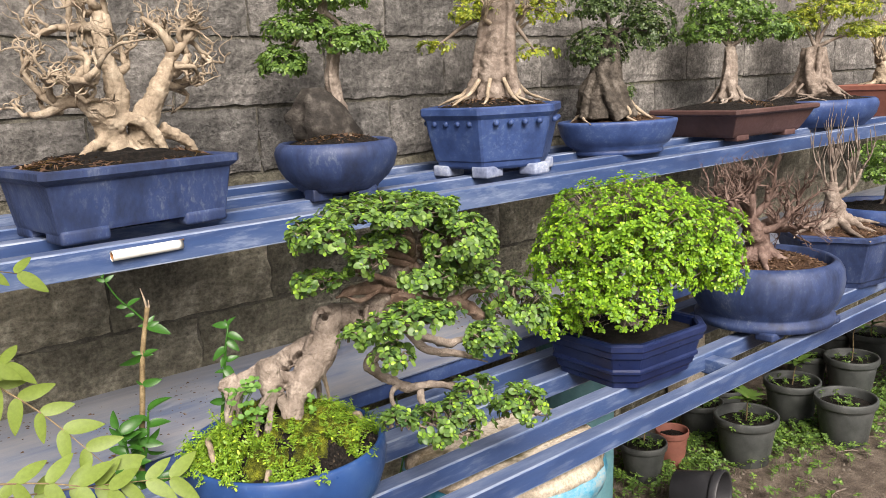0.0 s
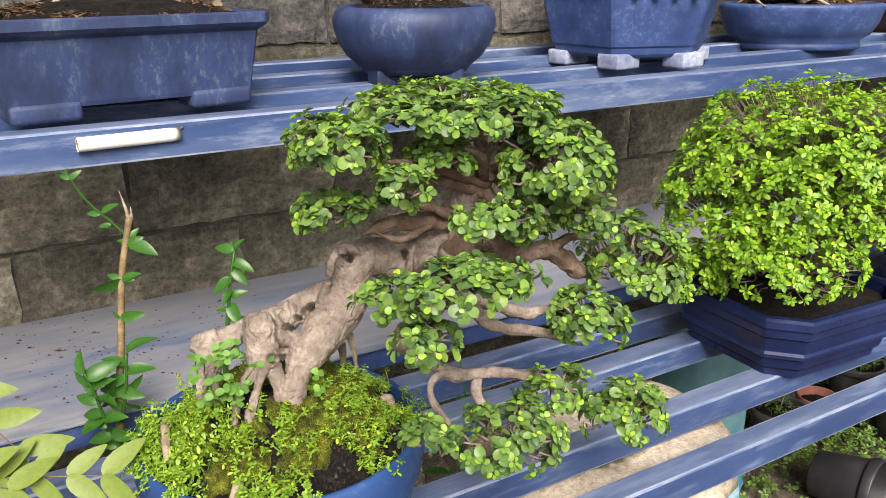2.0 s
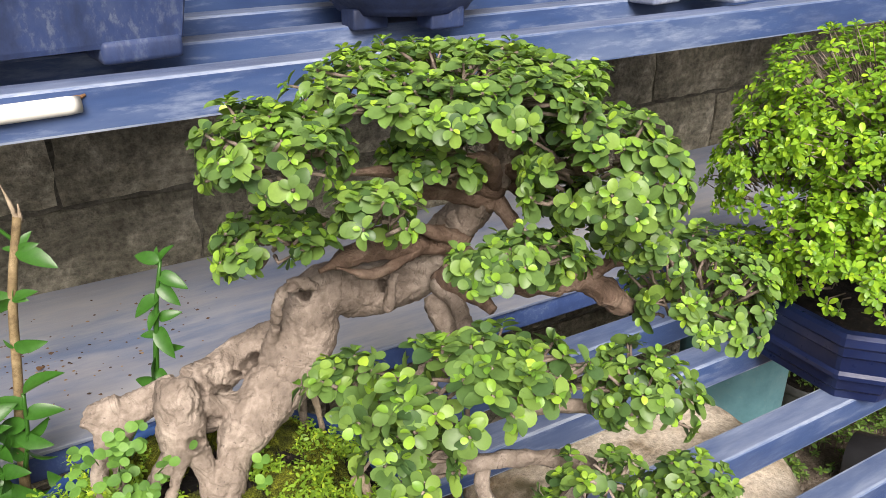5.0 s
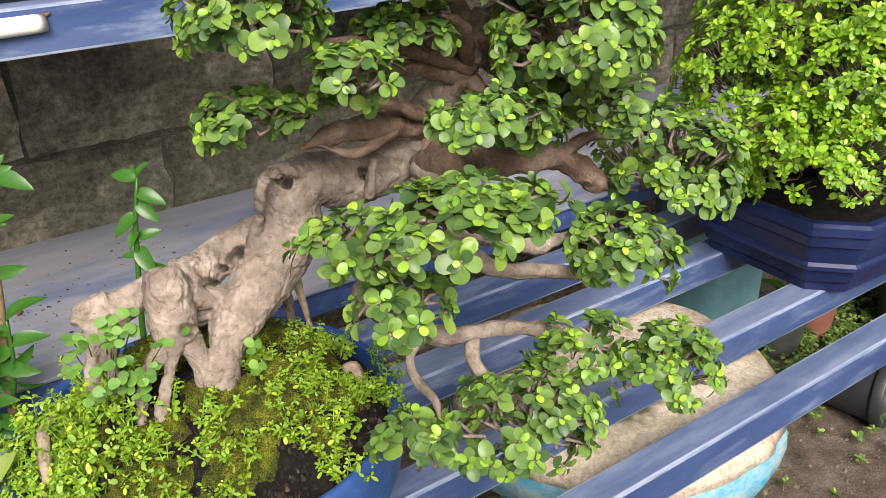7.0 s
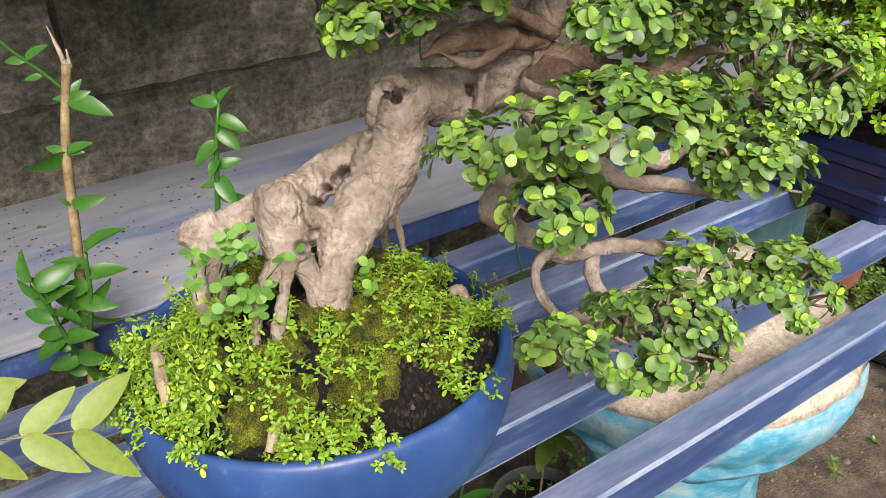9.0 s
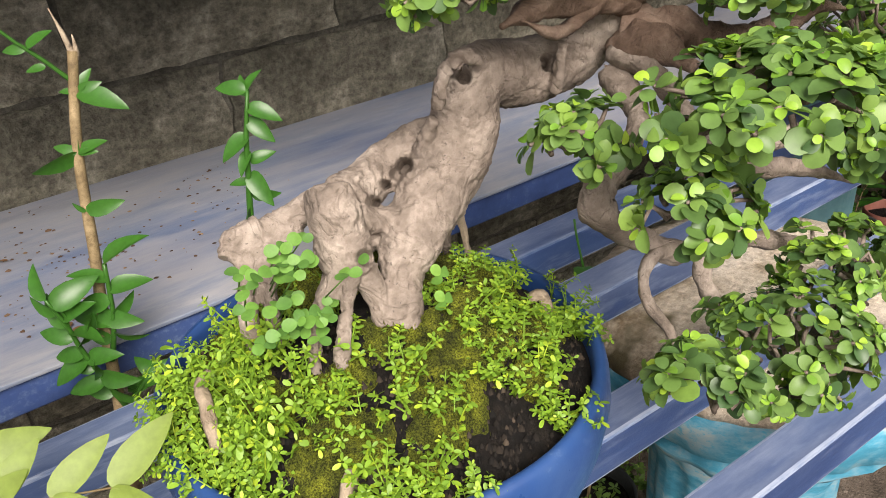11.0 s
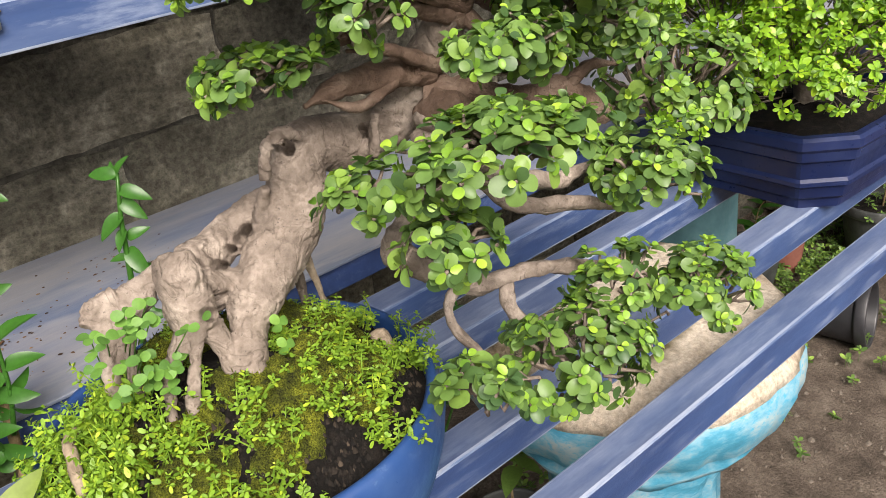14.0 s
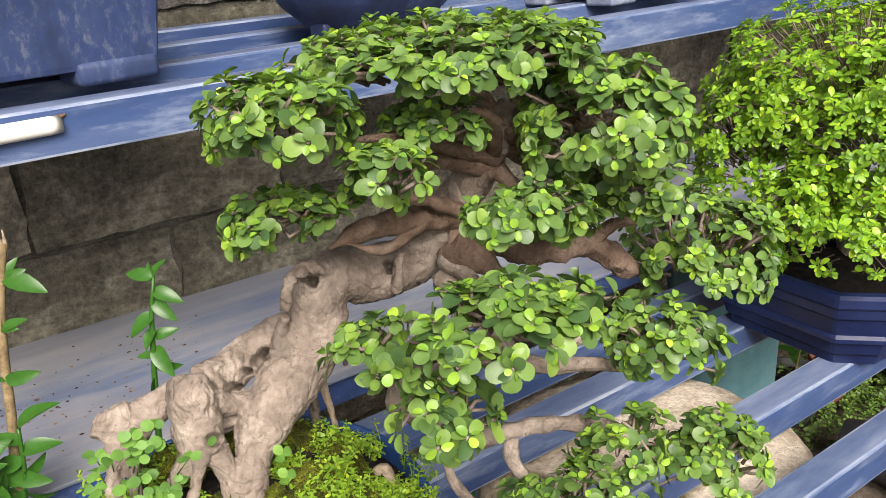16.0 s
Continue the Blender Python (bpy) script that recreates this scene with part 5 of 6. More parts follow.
for i in range(26):
    x, y, a, l = rng.uniform(2.2, 4.2), rng.uniform(0.5, 1.4), rng.uniform(0, 3.1), rng.uniform(0.08, 0.3)
    tube(g, [(x, y, GROUND + 0.012), (x + l * 0.5 * math.cos(a), y + l * 0.5 * math.sin(a), GROUND + 0.02), (x + l * math.cos(a + 0.3), y + l * math.sin(a + 0.3), GROUND + 0.012)], [0.003, 0.0025, 0.0015], 5, 0.03)
tagged(part("dead_twigs", g, BARK_GREY, None), "dry twigs lying on the dirt", "twigs", kind="stuff")


# ---- moss, seedlings and clover in the main pot ----
def soil_height(x, y):
    r = math.hypot(x, y) / 0.15
    return 0.1012 + 0.058 * (1 - min(1, r) ** 2)


def cushion(name, x, y, r, mat, label):
    """A low mound with an uneven outline and a velvety, tufted surface."""
    g, n = Geo(), 44
    rows = []
    for i in range(13):
        t = i / 12
        row = []
        for a in np.linspace(0, 2 * math.pi, n + 1)[:-1]:
            c, s = math.cos(a), math.sin(a)
            rr = r * math.cos(t * 1.5) * (1 + 0.45 * noise.noise(Vector((x * 60 + c * 1.3, y * 60 + s * 1.3, 0.5))))
            px, py = x + rr * c, y + rr * s
            tuft = 0.0022 * noise.noise(Vector((px, py, 0.1)) * 330) + 0.0045 * noise.noise(Vector((px, py, 0.7)) * 90)
            row.append((px + tuft * c, py + tuft * s, soil_height(px, py) - 0.004 + r * 0.6 * math.sin(t * 1.57) + tuft))
        rows.append(row)
    ring_shell(g, rows, False)
    g.f.append(tuple(range(len(g.v) - n, len(g.v))))
    for _ in range(int(260000 * r * r) + 40):
        base = Vector(rows[int(rng.integers(0, 12))][int(rng.integers(0, n))]) + Vector(rng.normal(0, 0.0012, 3))
        tip = base + Vector((rng.normal(0, 0.001), rng.normal(0, 0.001), rng.uniform(0.0018, 0.0042)))
        w = rng.uniform(0.0004, 0.0009)
        g.add([base + Vector((w, 0, 0)), base + Vector((-w * 0.5, w * 0.87, 0)), base + Vector((-w * 0.5, -w * 0.87, 0)), tip], [(0, 1, 3), (1, 2, 3), (2, 0, 3)])
    ob = part(name, g, mat, None, m=Matrix.Translation(MAIN))
    return tagged(ob, label, "moss", "moss cushions in the pot")


for x, y, r in ((-0.012, -0.035, 0.02), (-0.05, -0.045, 0.018), (0.06, -0.035, 0.03), (0.02, -0.075, 0.026), (0.09, -0.06, 0.024), (-0.105, -0.02, 0.026), (-0.125, 0.03, 0.024), (0.06, 0.06, 0.04), (0.015, 0.09, 0.035), (0.1, 0.035, 0.03), (-0.045, -0.118, 0.014), (0.105, 0.0, 0.02),
                (-0.085, -0.075, 0.026), (-0.015, -0.1, 0.024), (0.06, -0.1, 0.02), (-0.06, -0.085, 0.02), (-0.02, 0.06, 0.04), (0.09, 0.08, 0.03), (-0.09, 0.06, 0.028), (0.045, 0.015, 0.022), (0.02, -0.04, 0.018), (0.1, -0.025, 0.022), (0.05, -0.072, 0.02), (-0.005, -0.065, 0.02), (-0.07, -0.04, 0.016), (0.12, 0.04, 0.02)):
    cushion("moss_cushion", x, y, r, MOSS, "olive green moss cushion on the pot soil")

def seedling_mesh(name):
    """One tiny seedling: leaning stems with opposite leaflets and a tuft at each tip."""
    g = Geo()
    for k in range(int(rng.integers(2, 5))):
        a, reach, high = rng.uniform(0, 6.28), rng.uniform(0.006, 0.02), rng.uniform(0.008, 0.02)
        out = np.array([math.cos(a), math.sin(a), 0.0])
        side = np.array([-out[1], out[0], 0.0])
        pts = [np.array([0, 0, -0.004]) * (1 - t) + (out * reach * t + np.array([0, 0, high * (1.6 * t - 0.6 * t * t)])) for t in (0, 0.3, 0.55, 0.8, 1.0)]
        tube(g, [tuple(p) for p in pts], [0.0006, 0.0006, 0.0005, 0.0004, 0.0003], 4, 0)
        for i, p in enumerate(pts[1:]):
            for sgn in (-1, 1):
                d = side * sgn + out * 0.35 + np.array([0, 0, 0.25]) + rng.normal(0, 0.18, 3)
                add_leaf(g, SPRAY_LEAF, p, d, np.array([0, 0, 1.0]) - out * 0.3 + rng.normal(0, 0.2, 3), rng.uniform(0.0036, 0.0058) * (1.1 - 0.12 * i))
        tuft = []
        rosette(tuft, pts[-1], out * 0.5 + np.array([0, 0, 1.0]), int(rng.integers(4, 7)), 0.005)
        for p, d, nrm, sz in tuft:
            add_leaf(g, SPRAY_LEAF, p, d, nrm, sz)
    return g


SPRAY_LEAF = blade(0.52, 0.12, 0.15, 0.0, 3)
bed = thing("seedling_bed", MAIN, "carpet of tiny lime-green seedlings in the pot", "seedlings")
SEEDLINGS = [seedling_mesh("seedling").mesh("seedling", COVER) for _ in range(8)]
planted, mass = 0, Geo()
while planted < 215:
    a, r = rng.uniform(0, 6.28), 0.152 * math.sqrt(rng.uniform(0.02, 1))
    x, y = r * math.cos(a), r * math.sin(a)
    if (y > 0.035 and x > -0.06 and rng.uniform() < 0.75) or noise.noise(Vector((x, y, 0.3)) * 26) < -0.02:
        continue
    if math.hypot((x + 0.035) / 1.5, y + 0.01) < 0.042 and rng.uniform() < 0.93:
        continue
    k = rng.uniform(0.75, 1.25)
    part("seedling", SEEDLINGS[planted % 8], None, bed, m=Matrix.Translation((x, y, soil_height(x, y))) @ Matrix.Rotation(rng.uniform(0, 6.28), 4, "Z") @ Matrix.Diagonal((k, k, k, 1)))
    planted += 1
for a in np.concatenate([rng.uniform(2.5, 3.7, 24), rng.uniform(3.7, 4.6, 5), rng.uniform(5.7, 6.5, 6)]):
    g = seedling_mesh("seedling")
    lean = Matrix.Translation((0.153 * math.cos(a), 0.153 * math.sin(a), 0.112)) @ Matrix.Rotation(a, 4, "Z") @ Matrix.Rotation(rng.uniform(0.2, 0.9), 4, "Y")
    mass.add([lean @ Vector(v) for v in g.v], g.f)
tagged(part("trailing_growth", mass, COVER, bed, "seedlings spilling over the pot rim"), kind="stuff")

for i in range(40):
    a = rng.uniform(2.5, 3.7)
    r = rng.uniform(0.07, 0.15)
    x, y = r * math.cos(a), r * math.sin(a)
    k = rng.uniform(1.2, 1.9)
    part("seedling", SEEDLINGS[i % 8], None, bed, m=Matrix.Translation((x, y, soil_height(x, y))) @ Matrix.Rotation(rng.uniform(0, 6.28), 4, "Z") @ Matrix.Diagonal((k * 0.8, k * 0.8, k * 1.2, 1)))

clover = thing("clover", (0.692, 0.885, 1.096), "clump of green three-leaved clover among the roots", "clover")
CLX = -0.004
for i in range(26):
    a = rng.uniform(0, 6.28)
    p = np.array([rng.normal(CLX, 0.016), rng.normal(0, 0.009), rng.uniform(0.035, 0.1)])
    g = Geo()
    tube(g, [(p[0] * 0.8, p[1] + 0.03, p[2] - 0.03), tuple(p)], [0.0006, 0.0005], 4, 0)
    for k in range(3):
        b = a + k * 2.094
        add_leaf(g, ROUND_LEAF, p, np.array([math.cos(b), math.sin(b) * 0.8, 0.2]) + rng.normal(0, 0.15, 3), np.array([-0.3, -0.7, 1.0]) + rng.normal(0, 0.3, 3), rng.uniform(0.007, 0.0105))
    part("leaf", g, CLOVER, clover)
for x, y, z in ((0.79, 0.87, 1.135), (0.79, 0.868, 1.115), (0.775, 0.868, 1.1)):
    g = Geo()
    for k in range(3):
        add_leaf(g, ROUND_LEAF, np.array([x - 0.695, y - 0.885, z - 1.085]), np.array([math.cos(k * 2.1), 0.2, math.sin(k * 2.1)]), np.array([0.0, -1.0, 0.5]), 0.009)
    part("leaf", g, CLOVER, clover)

g = Geo()
for i in range(4200):
    a, r = rng.uniform(0, 6.28), 0.146 * math.sqrt(rng.uniform(0.05, 1))
    x, y, s = r * math.cos(a), r * math.sin(a), rng.uniform(0.0008, 0.003) * rng.choice([0.5, 0.8, 1.1])
    z = soil_height(x, y) + 0.002
    k0 = len(g.v)
    for k in range(5):
        g.v.append((x + s * math.cos(k * 1.257 + a), y + s * math.sin(k * 1.257 + a), z - 0.002))
    g.v.append((x, y, z + s))
    g.f.extend((k0 + k, k0 + (k + 1) % 5, k0 + 5) for k in range(5))
tagged(part("soil_crumbs", g, CRUMB, None, m=Matrix.Translation(MAIN)), "dark crumbs of soil in the pot", "soil", kind="stuff")

# ---- shoots that grow between sheet and rails ----
stick = thing("broken_stalk", (0.60, 1.215, GROUND), "upright brown stalk snapped at the top with side shoots", "plant")
g = Geo()
tube(g, [(0.0, 0, 0), (-0.005, -0.005, 0.5), (0.018, -0.005, 0.77), (0.034, 0.0, 0.88), (0.048, 0.006, 0.976), (0.069, 0.013, 1.058)], [0.008, 0.007, 0.006, 0.0052, 0.0048, 0.0045], 12, 0.012, 0.05, 90)
part("stem", g, STALK, stick)
g = Geo()
tube(g, [(0.069, 0.013, 1.05), (0.066, 0.013, 1.07), (0.06, 0.013, 1.096)], [0.0042, 0.0024, 0.0006], 7, 0.006, 0.3, 90)
tube(g, [(0.071, 0.013, 1.052), (0.072, 0.012, 1.064), (0.072, 0.012, 1.072)], [0.0036, 0.002, 0.0006], 7, 0.006, 0.3, 90)
part("splinter", g, BARK_PALE, stick, "pale torn splinter of wood")
BROAD_LEAF = blade(0.5, 0.42, 0.36, 1.0, 7)


def shoot_leaf(plant, at, right, up, s, template=BROAD_LEAF, toward=0.2):
    """A glossy leaf that spreads to the side and faces outward from the bench."""
    g = Geo()
    way = np.array([0.83, -0.56, 0.0]) * right + np.array([0.25, 0.4, 0.88]) * up + np.array([-0.5, -0.73, 0.47]) * toward
    add_leaf(g, template, np.array(at), way, np.array([-0.49, -0.73, 0.7]) + rng.normal(0, 0.5, 3), s * rng.uniform(0.68, 0.95))
    part("leaf", g, SHOOT, plant)


g = Geo()
tube(g, [(0.064, 0.012, 1.03), (0.045, 0.014, 1.055), (0.02, 0.018, 1.085), (0.0, 0.02, 1.125)], [0.0024, 0.002, 0.0016, 0.001], 6, 0.01)
part("side_shoot", g, SHOOT, stick, "thin green side shoot")
for at, right, up, sz in (((0.062, 0.008, 1.025), 1.0, -0.3, 0.052), ((0.062, 0.008, 1.025), 0.5, 0.7, 0.026), ((0.062, 0.008, 1.025), 0.8, 0.2, 0.024), ((0.062, 0.008, 1.025), -0.7, 0.1, 0.022), ((0.035, 0.015, 1.068), 0.7, 0.5, 0.03), ((0.035, 0.015, 1.068), -0.9, -0.1, 0.022), ((0.045, 0.014, 1.05), -0.8, -0.1, 0.022),
                          ((0.003, 0.02, 1.118), 0.7, 0.5, 0.026), ((0.003, 0.02, 1.118), -0.8, 0.3, 0.024), ((0.0, 0.02, 1.125), -0.2, 1.0, 0.02),
                          ((0.047, 0.002, 0.975), -0.85, -0.6, 0.046), ((0.047, 0.002, 0.975), -0.8, 0.25, 0.03), ((0.047, 0.002, 0.975), 0.8, 0.35, 0.034), ((0.047, 0.002, 0.975), -0.1, 0.9, 0.022), ((0.047, 0.002, 0.975), 0.6, 0.0, 0.02),
                          ((0.038, -0.003, 0.922), 1.0, 0.12, 0.05), ((0.038, -0.003, 0.922), -0.6, 0.3, 0.02), ((0.018, -0.008, 0.82), 1.0, -0.25, 0.05)):
    shoot_leaf(stick, at, right, up, sz, POINT_LEAF)
for path, leaves in (([(0.02, -0.012, 0.70), (-0.004, -0.016, 0.79), (-0.01, -0.018, 0.825), (-0.02, -0.02, 0.86)], 17), ([(0.018, -0.012, 0.77), (0.03, -0.018, 0.82), (0.036, -0.02, 0.875)], 8), ([(0.025, -0.012, 0.72), (0.05, -0.016, 0.74), (0.062, -0.018, 0.72)], 6)):
    g = Geo()
    tube(g, path, [0.003, 0.0026, 0.0022, 0.0014][:len(path)], 7, 0.01)
    part("side_shoot", g, SHOOT, stick, "green leafy side shoot")
    rows = spline([Vector(p) for p in path], [1] * len(path), 0.008)
    for i in range(leaves):
        k = rows[int((0.25 + 0.75 * i / (leaves - 1)) * (len(rows) - 1))][0]
        shoot_leaf(stick, tuple(k), (1 if i % 2 else -1) * rng.uniform(0.4, 1.0), rng.uniform(-0.7, 0.6) + 0.7 * i / leaves, 0.046 * rng.uniform(0.8, 1.1), toward=rng.uniform(0, 0.5))
shoot = thing("leafy_shoot", (0.765, 1.17, GROUND), "slender green shoot with glossy pointed leaves", "plant")
g = Geo()
tube(g, [(0.0, 0.01, 0), (-0.005, 0.005, 0.5), (-0.005, 0, 0.78), (0.0, -0.015, 0.88), (0.006, -0.018, 0.93), (0.012, -0.018, 0.97), (0.022, -0.018, 1.012)], [0.004, 0.004, 0.0036, 0.0034, 0.003, 0.0026, 0.0016], 8, 0.02)
part("stem", g, SHOOT, shoot)
for z, right, up, s in ((1.01, -1.0, 0.25, 0.034), (1.01, 0.5, 0.85, 0.024), (1.005, -0.3, 0.9, 0.022), (0.995, 1.0, -0.35, 0.04), (0.985, 0.75, -0.8, 0.036), (0.97, -0.9, -0.6, 0.04), (0.955, -0.5, -0.9, 0.03), (0.945, 0.8, 0.3, 0.026),
                        (0.935, 0.45, -0.9, 0.042), (0.925, -0.8, 0.1, 0.028), (0.915, 0.95, -0.25, 0.034), (0.9, -0.35, -0.95, 0.038), (0.885, 0.6, -0.7, 0.034), (0.87, -0.9, -0.1, 0.036), (0.86, 0.9, -0.1, 0.03)):
    shoot_leaf(shoot, (0.001 + 0.02 * max(0, z - 0.88) / 0.13, -0.017, z), right, up, s, toward=rng.uniform(0, 0.5))
sprout("leafy_shoot", (1.0, 1.06, GROUND), "slender green shoot rising between the rails", 0.8, 12, 0.05, SHOOT, POINT_LEAF, (0.12, 0.0), SHOOT, 0.003, seed=9, category="plant")


# ---- pinnate shrub at the near end ----
def pinnate(shrub, base, tip, sag, leaflets, size, back):
    b, t = Vector(base), Vector(tip)
    pts = [b, b.lerp(t, 0.5) + Vector((0, 0, sag)), t]
    frond = Geo()
    tube(frond, [back @ p for p in pts], [0.0016, 0.0012, 0.0007], 6, 0.02)
    stem = part("leaf_stalk", frond, STALK, shrub, "thin reddish leaf stalk")
    rows = spline(pts, [1, 1, 1], (t - b).length / (leaflets + 1))
    d = np.array((t - b).normalized())
    out = np.array([-0.42, -0.7, 0.58])
    side = np.cross(d, out); side /= np.linalg.norm(side)
    for i in range(1, len(rows)):
        for s in (-1, 1):
            lf = Geo()
            p = np.array(back @ rows[i][0])
            add_leaf(lf, PIN_LEAF, p, side * s * 0.8 + d * 0.72 + rng.normal(0, 0.08, 3), out + rng.normal(0, 0.2, 3), size * rng.uniform(0.85, 1.1))
            part("leaflet", lf, PINNATE, stem)


PIN_LEAF = blade(0.39, 0.2, 0.16, 1.0, 8)
shrub = thing("pinnate_shrub", (0.18, 0.9, GROUND), "shrub with pale green feathered leaves beside the bench", "shrub")
SB = shrub.matrix_basis.inverted()
g = Geo()
tube(g, [(0, 0, 0), (0.02, 0.02, 0.5), (0.06, 0.0, 0.85), (0.05, 0.05, 1.2)], [0.012, 0.01, 0.007, 0.003], 8, 0.03, 0.1)
part("stem", g, STALK, shrub)
FRONDS = [
    ((0.30, 0.985, 1.10), (0.556, 0.899, 1.079), 0.004, 7, 0.052),
    ((0.35, 1.06, 1.26), (0.485, 0.95, 1.105), 0.012, 6, 0.054),
    ((0.32, 0.94, 1.14), (0.47, 0.905, 1.09), 0.006, 4, 0.054),
    ((0.25, 1.05, 1.4), (0.44, 1.12, 1.38), 0.02, 3, 0.05),
    ((0.29, 1.0, 1.275), (0.385, 1.03, 1.27), 0.01, 2, 0.05),
]
for f in FRONDS:
    pinnate(shrub, *f, SB)

# ---- loose bits on the benches ----
roll = thing("plastic_roll", Matrix.Translation((0.617, 1.226, 1.3625)) @ Matrix.Rotation(radians(3), 4, "Z"), "white rolled plastic label lodged on the blue rail", "label roll")
g = Geo()
prof = [(0.0095, 0.0), (0.0095, 0.12), (0.0085, 0.132), (0.0075, 0.12), (0.0075, 0.0)]
ring_shell(g, [[(z, r * math.cos(a), r * math.sin(a)) for a in np.linspace(0, 2 * math.pi, 21)[:-1]] for r, z in prof], False)
part("sleeve", g, PAPER, roll)
g = Geo()
ring_shell(g, [[(z, r * math.cos(a), r * math.sin(a)) for a in np.linspace(0, 2 * math.pi, 21)[:-1]] for r, z in ((0.0074, 0.05), (0.0074, 0.0006), (0.0056, 0.0004), (0.0056, 0.05))], False)
part("lining", g, RUST, roll, "brown cardboard lining")
g = Geo()
tube(g, [(0.112, 0.001, 0.002), (0.126, 0.002, 0.004), (0.138, 0.0, 0.009)], [0.006, 0.0045, 0.001], 8, 0.004, 0.35, 120)
part("torn_end", g, DRY, roll, "torn brown end")

g = Geo()
for i in range(330):
    c = [(0.56, 1.62), (0.62, 1.5), (0.7, 1.45), (0.62, 1.36), (0.85, 1.55), (1.7, 1.5)][i % 6]
    x, y, s = rng.normal(c[0], 0.06), rng.normal(c[1], 0.04), abs(rng.normal(0.0006, 0.0012)) + 0.0007
    if not 1.27 < y < 1.68:
        continue
    k0 = len(g.v)
    for k in range(5):
        g.v.append((x + s * rng.uniform(0.5, 1.6) * math.cos(k * 1.257), y + s * rng.uniform(0.5, 1.6) * math.sin(k * 1.257), SHELF + 0.0008))
    g.v.append((x, y, SHELF + s * 0.5 + 0.001))
    g.f.extend((k0 + k, k0 + (k + 1) % 5, k0 + 5) for k in range(5))
tagged(part("crumbs", g, CHIP, None), "dark crumbs of soil scattered on the sheet", "debris", kind="stuff")
for x, y in ((0.6, 1.31), (0.615, 1.3), (0.66, 1.44), (0.58, 1.52), (0.62, 1.275)):
    g = Geo()
    add_leaf(g, OVAL_LEAF, np.array([0, 0, 0.004]), np.array([rng.normal(), rng.normal(), 0.0]), np.array([0.2, 0, 1.0]), 0.016)
    tagged(part("dry_leaf", g, DRY, None, m=Matrix.Translation((x, y, SHELF))), "curled brown dry leaf on the metal sheet", "dry leaf", "dry leaves on the sheet")

def chip_litter(x0, y0, z0, r, dome, count):
    """Slivers of bark heaped on a pot's soil."""
    g = Geo()
    for _ in range(count):
        a, k = rng.uniform(0, 6.28), math.sqrt(rng.uniform(0, 1))
        x, y = x0 + r * k * math.cos(a), y0 + r * k * math.sin(a)
        z = z0 + dome * (1 - k * k) + 0.003
        t, l = rng.uniform(0, 6.28), rng.uniform(0.004, 0.012)
        d = Vector((math.cos(t) * l, math.sin(t) * l, rng.normal(0, 0.003)))
        n = Vector((-math.sin(t), math.cos(t), 0)) * rng.uniform(0.001, 0.0028)
        c = Vector((x, y, z))
        g.add([c - d - n * 0.4, c - d * 0.2 - n, c + d - n * 0.5, c + d + n * 0.4, c + n * 1.0 + Vector((0, 0, 0.002)), c - d + n * 0.6], [(0, 1, 4, 5), (1, 2, 3, 4)])
    return tagged(part("bark_chips", g, CHIP, None), "reddish bark chips heaped on the pot soil", "bark chips", kind="stuff")


chip_litter(2.2, 0.865, SHELF + 0.15, 0.16, 0.04, 1500)
chip_litter(2.78, 0.93, SHELF + 0.15, 0.15, 0.03, 900)
chip_litter(0.62, 1.372, UPPER + 0.127, 0.1, 0.016, 500)
chip_litter(0.78, 1.39, UPPER + 0.127, 0.1, 0.016, 500)
chip_litter(1.205, 1.39, UPPER + 0.119, 0.1, 0.025, 500)
chip_litter(2.99, 1.43, UPPER + 0.103, 0.16, 0.03, 500)
chip_litter(1.745, 1.425, UPPER + 0.172, 0.16, 0.03, 500)
chip_litter(2.31, 1.44, UPPER + 0.1, 0.13, 0.02, 400)

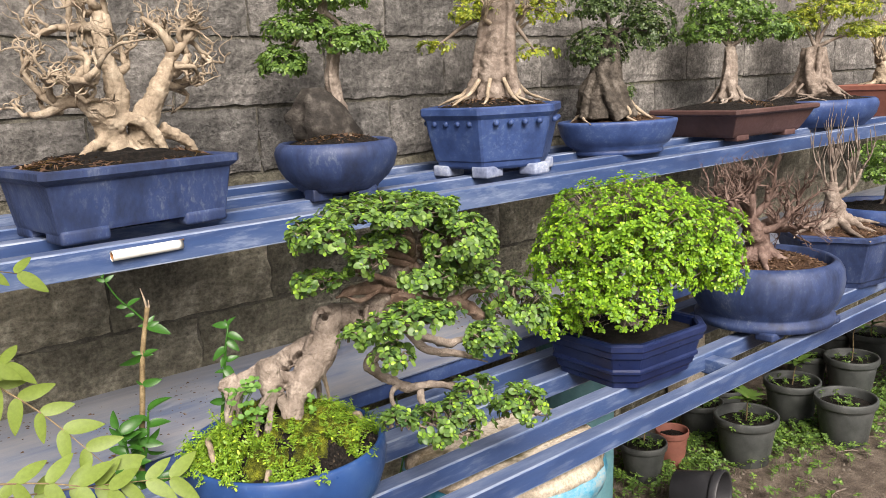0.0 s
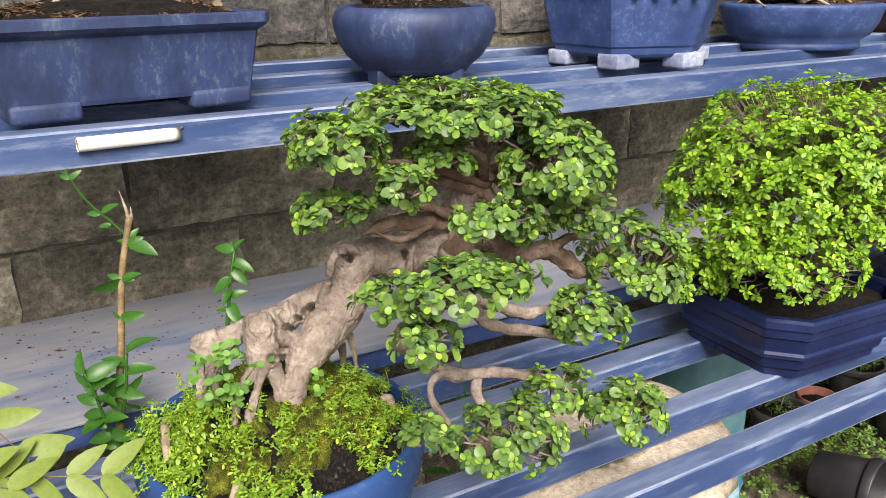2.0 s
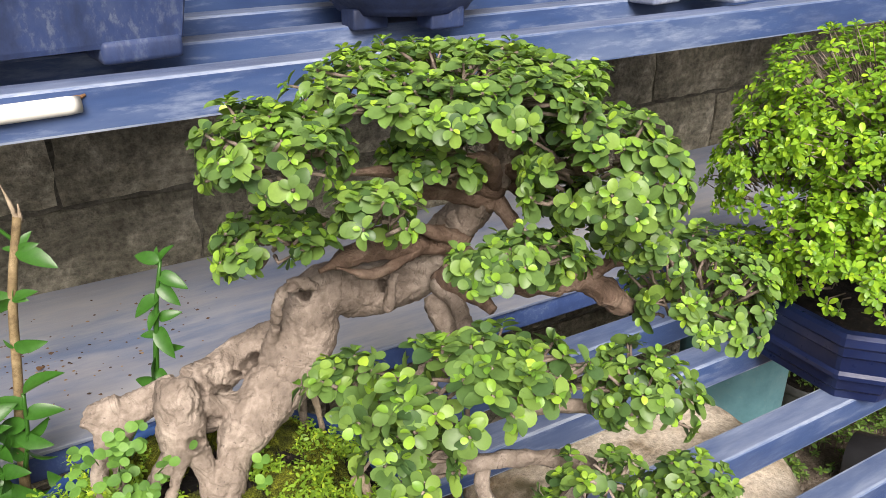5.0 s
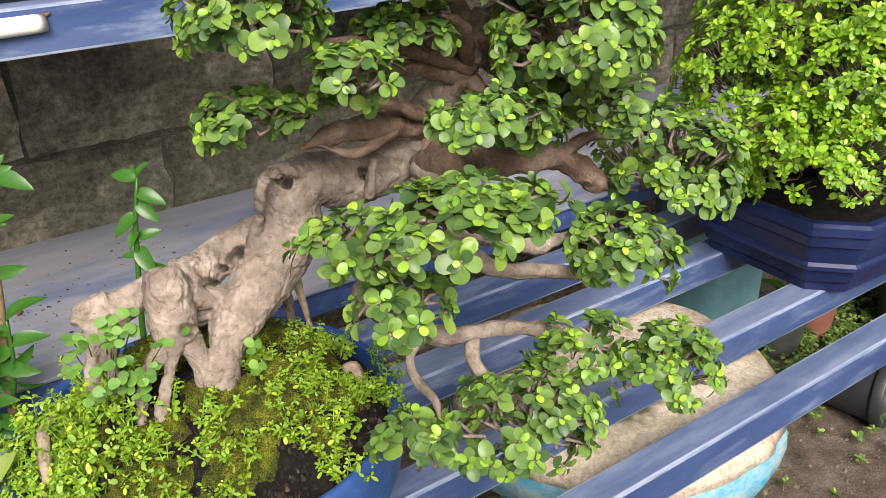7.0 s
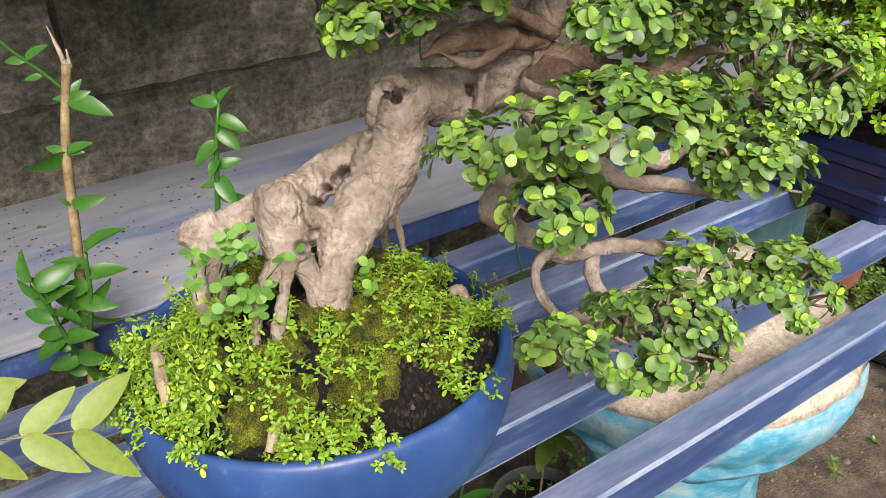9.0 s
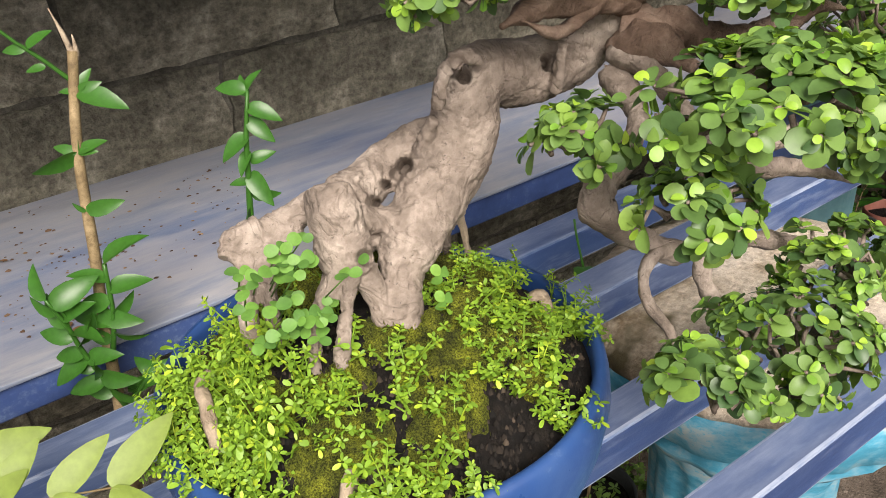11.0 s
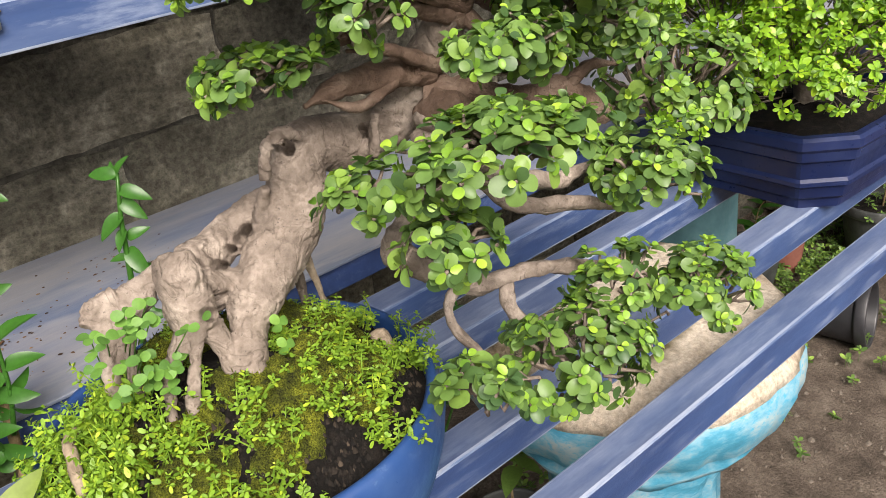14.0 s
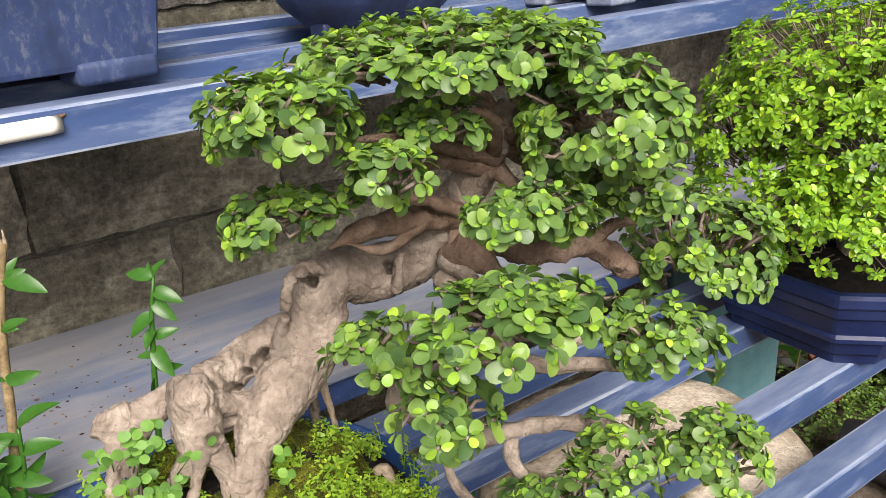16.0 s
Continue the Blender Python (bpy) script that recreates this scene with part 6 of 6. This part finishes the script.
# ---- block wall ----
COURSE, LENGTH = 0.17, 0.426
wall = thing("wall_back", (0, 0, 0), "weathered grey concrete block wall", "wall", kind="structure")
g = Geo()
soft_box(g, (-3.0, WALL + 0.012, GROUND - 0.2), (10.0, WALL + 0.12, 3.2), 0.004)
part("mortar", g, MORTAR, wall)


def block_mesh(name, mat, seed):
    """One block face with softened, uneven edges."""
    g, n = Geo(), (15, 7)
    w, h = LENGTH - 0.007, COURSE - 0.011
    rnd = random.Random(seed)
    for j in range(n[1]):
        for i in range(n[0]):
            edge = i in (0, n[0] - 1) or j in (0, n[1] - 1)
            g.v.append(((i / (n[0] - 1) - 0.5) * w + (rnd.uniform(-0.004, 0.004) if edge else 0), (0.006 if edge else -0.003) + rnd.uniform(-0.002, 0.002), (j / (n[1] - 1) - 0.5) * h + (rnd.uniform(-0.003, 0.003) if edge else 0)))
    for j in range(n[1] - 1):
        for i in range(n[0] - 1):
            a = j * n[0] + i
            g.f.append((a, a + 1, a + n[0] + 1, a + n[0]))
    k = len(g.v)
    rim = [i for i in range(n[0])] + [j * n[0] + n[0] - 1 for j in range(1, n[1])] + [(n[1] - 1) * n[0] + i for i in range(n[0] - 2, -1, -1)] + [j * n[0] for j in range(n[1] - 2, 0, -1)]
    for i in rim:
        x, y, z = g.v[i]
        g.v.append((x, 0.03, z))
    for i in range(len(rim)):
        j = (i + 1) % len(rim)
        g.f.append((rim[j], rim[i], k + i, k + j))
    return g.mesh(name, mat, False)


DRY_BLOCKS = [block_mesh("block", BLOCK, s) for s in range(5)]
DAMP_BLOCKS = [block_mesh("block", BLOCK_DAMP, s + 9) for s in range(5)]
count = 0
for c in range(-6, 8):
    z = 1.088 + (c + 0.5) * COURSE
    if z < GROUND:
        continue
    off = 0.751 if c % 2 == 0 else 0.751 + LENGTH / 2
    for k in range(-4, 20):
        x = off + (k + 0.5) * LENGTH
        if not -1.0 < x < 7.5:
            continue
        me = (DAMP_BLOCKS if z < UPPER else DRY_BLOCKS)[(k * 3 + c * 2) % 5]
        part("block", me, None, wall, m=Matrix.Translation((x, WALL + random.uniform(-0.002, 0.002), z)) @ Matrix.Rotation(radians(random.uniform(-0.3, 0.3)), 4, "Y"))
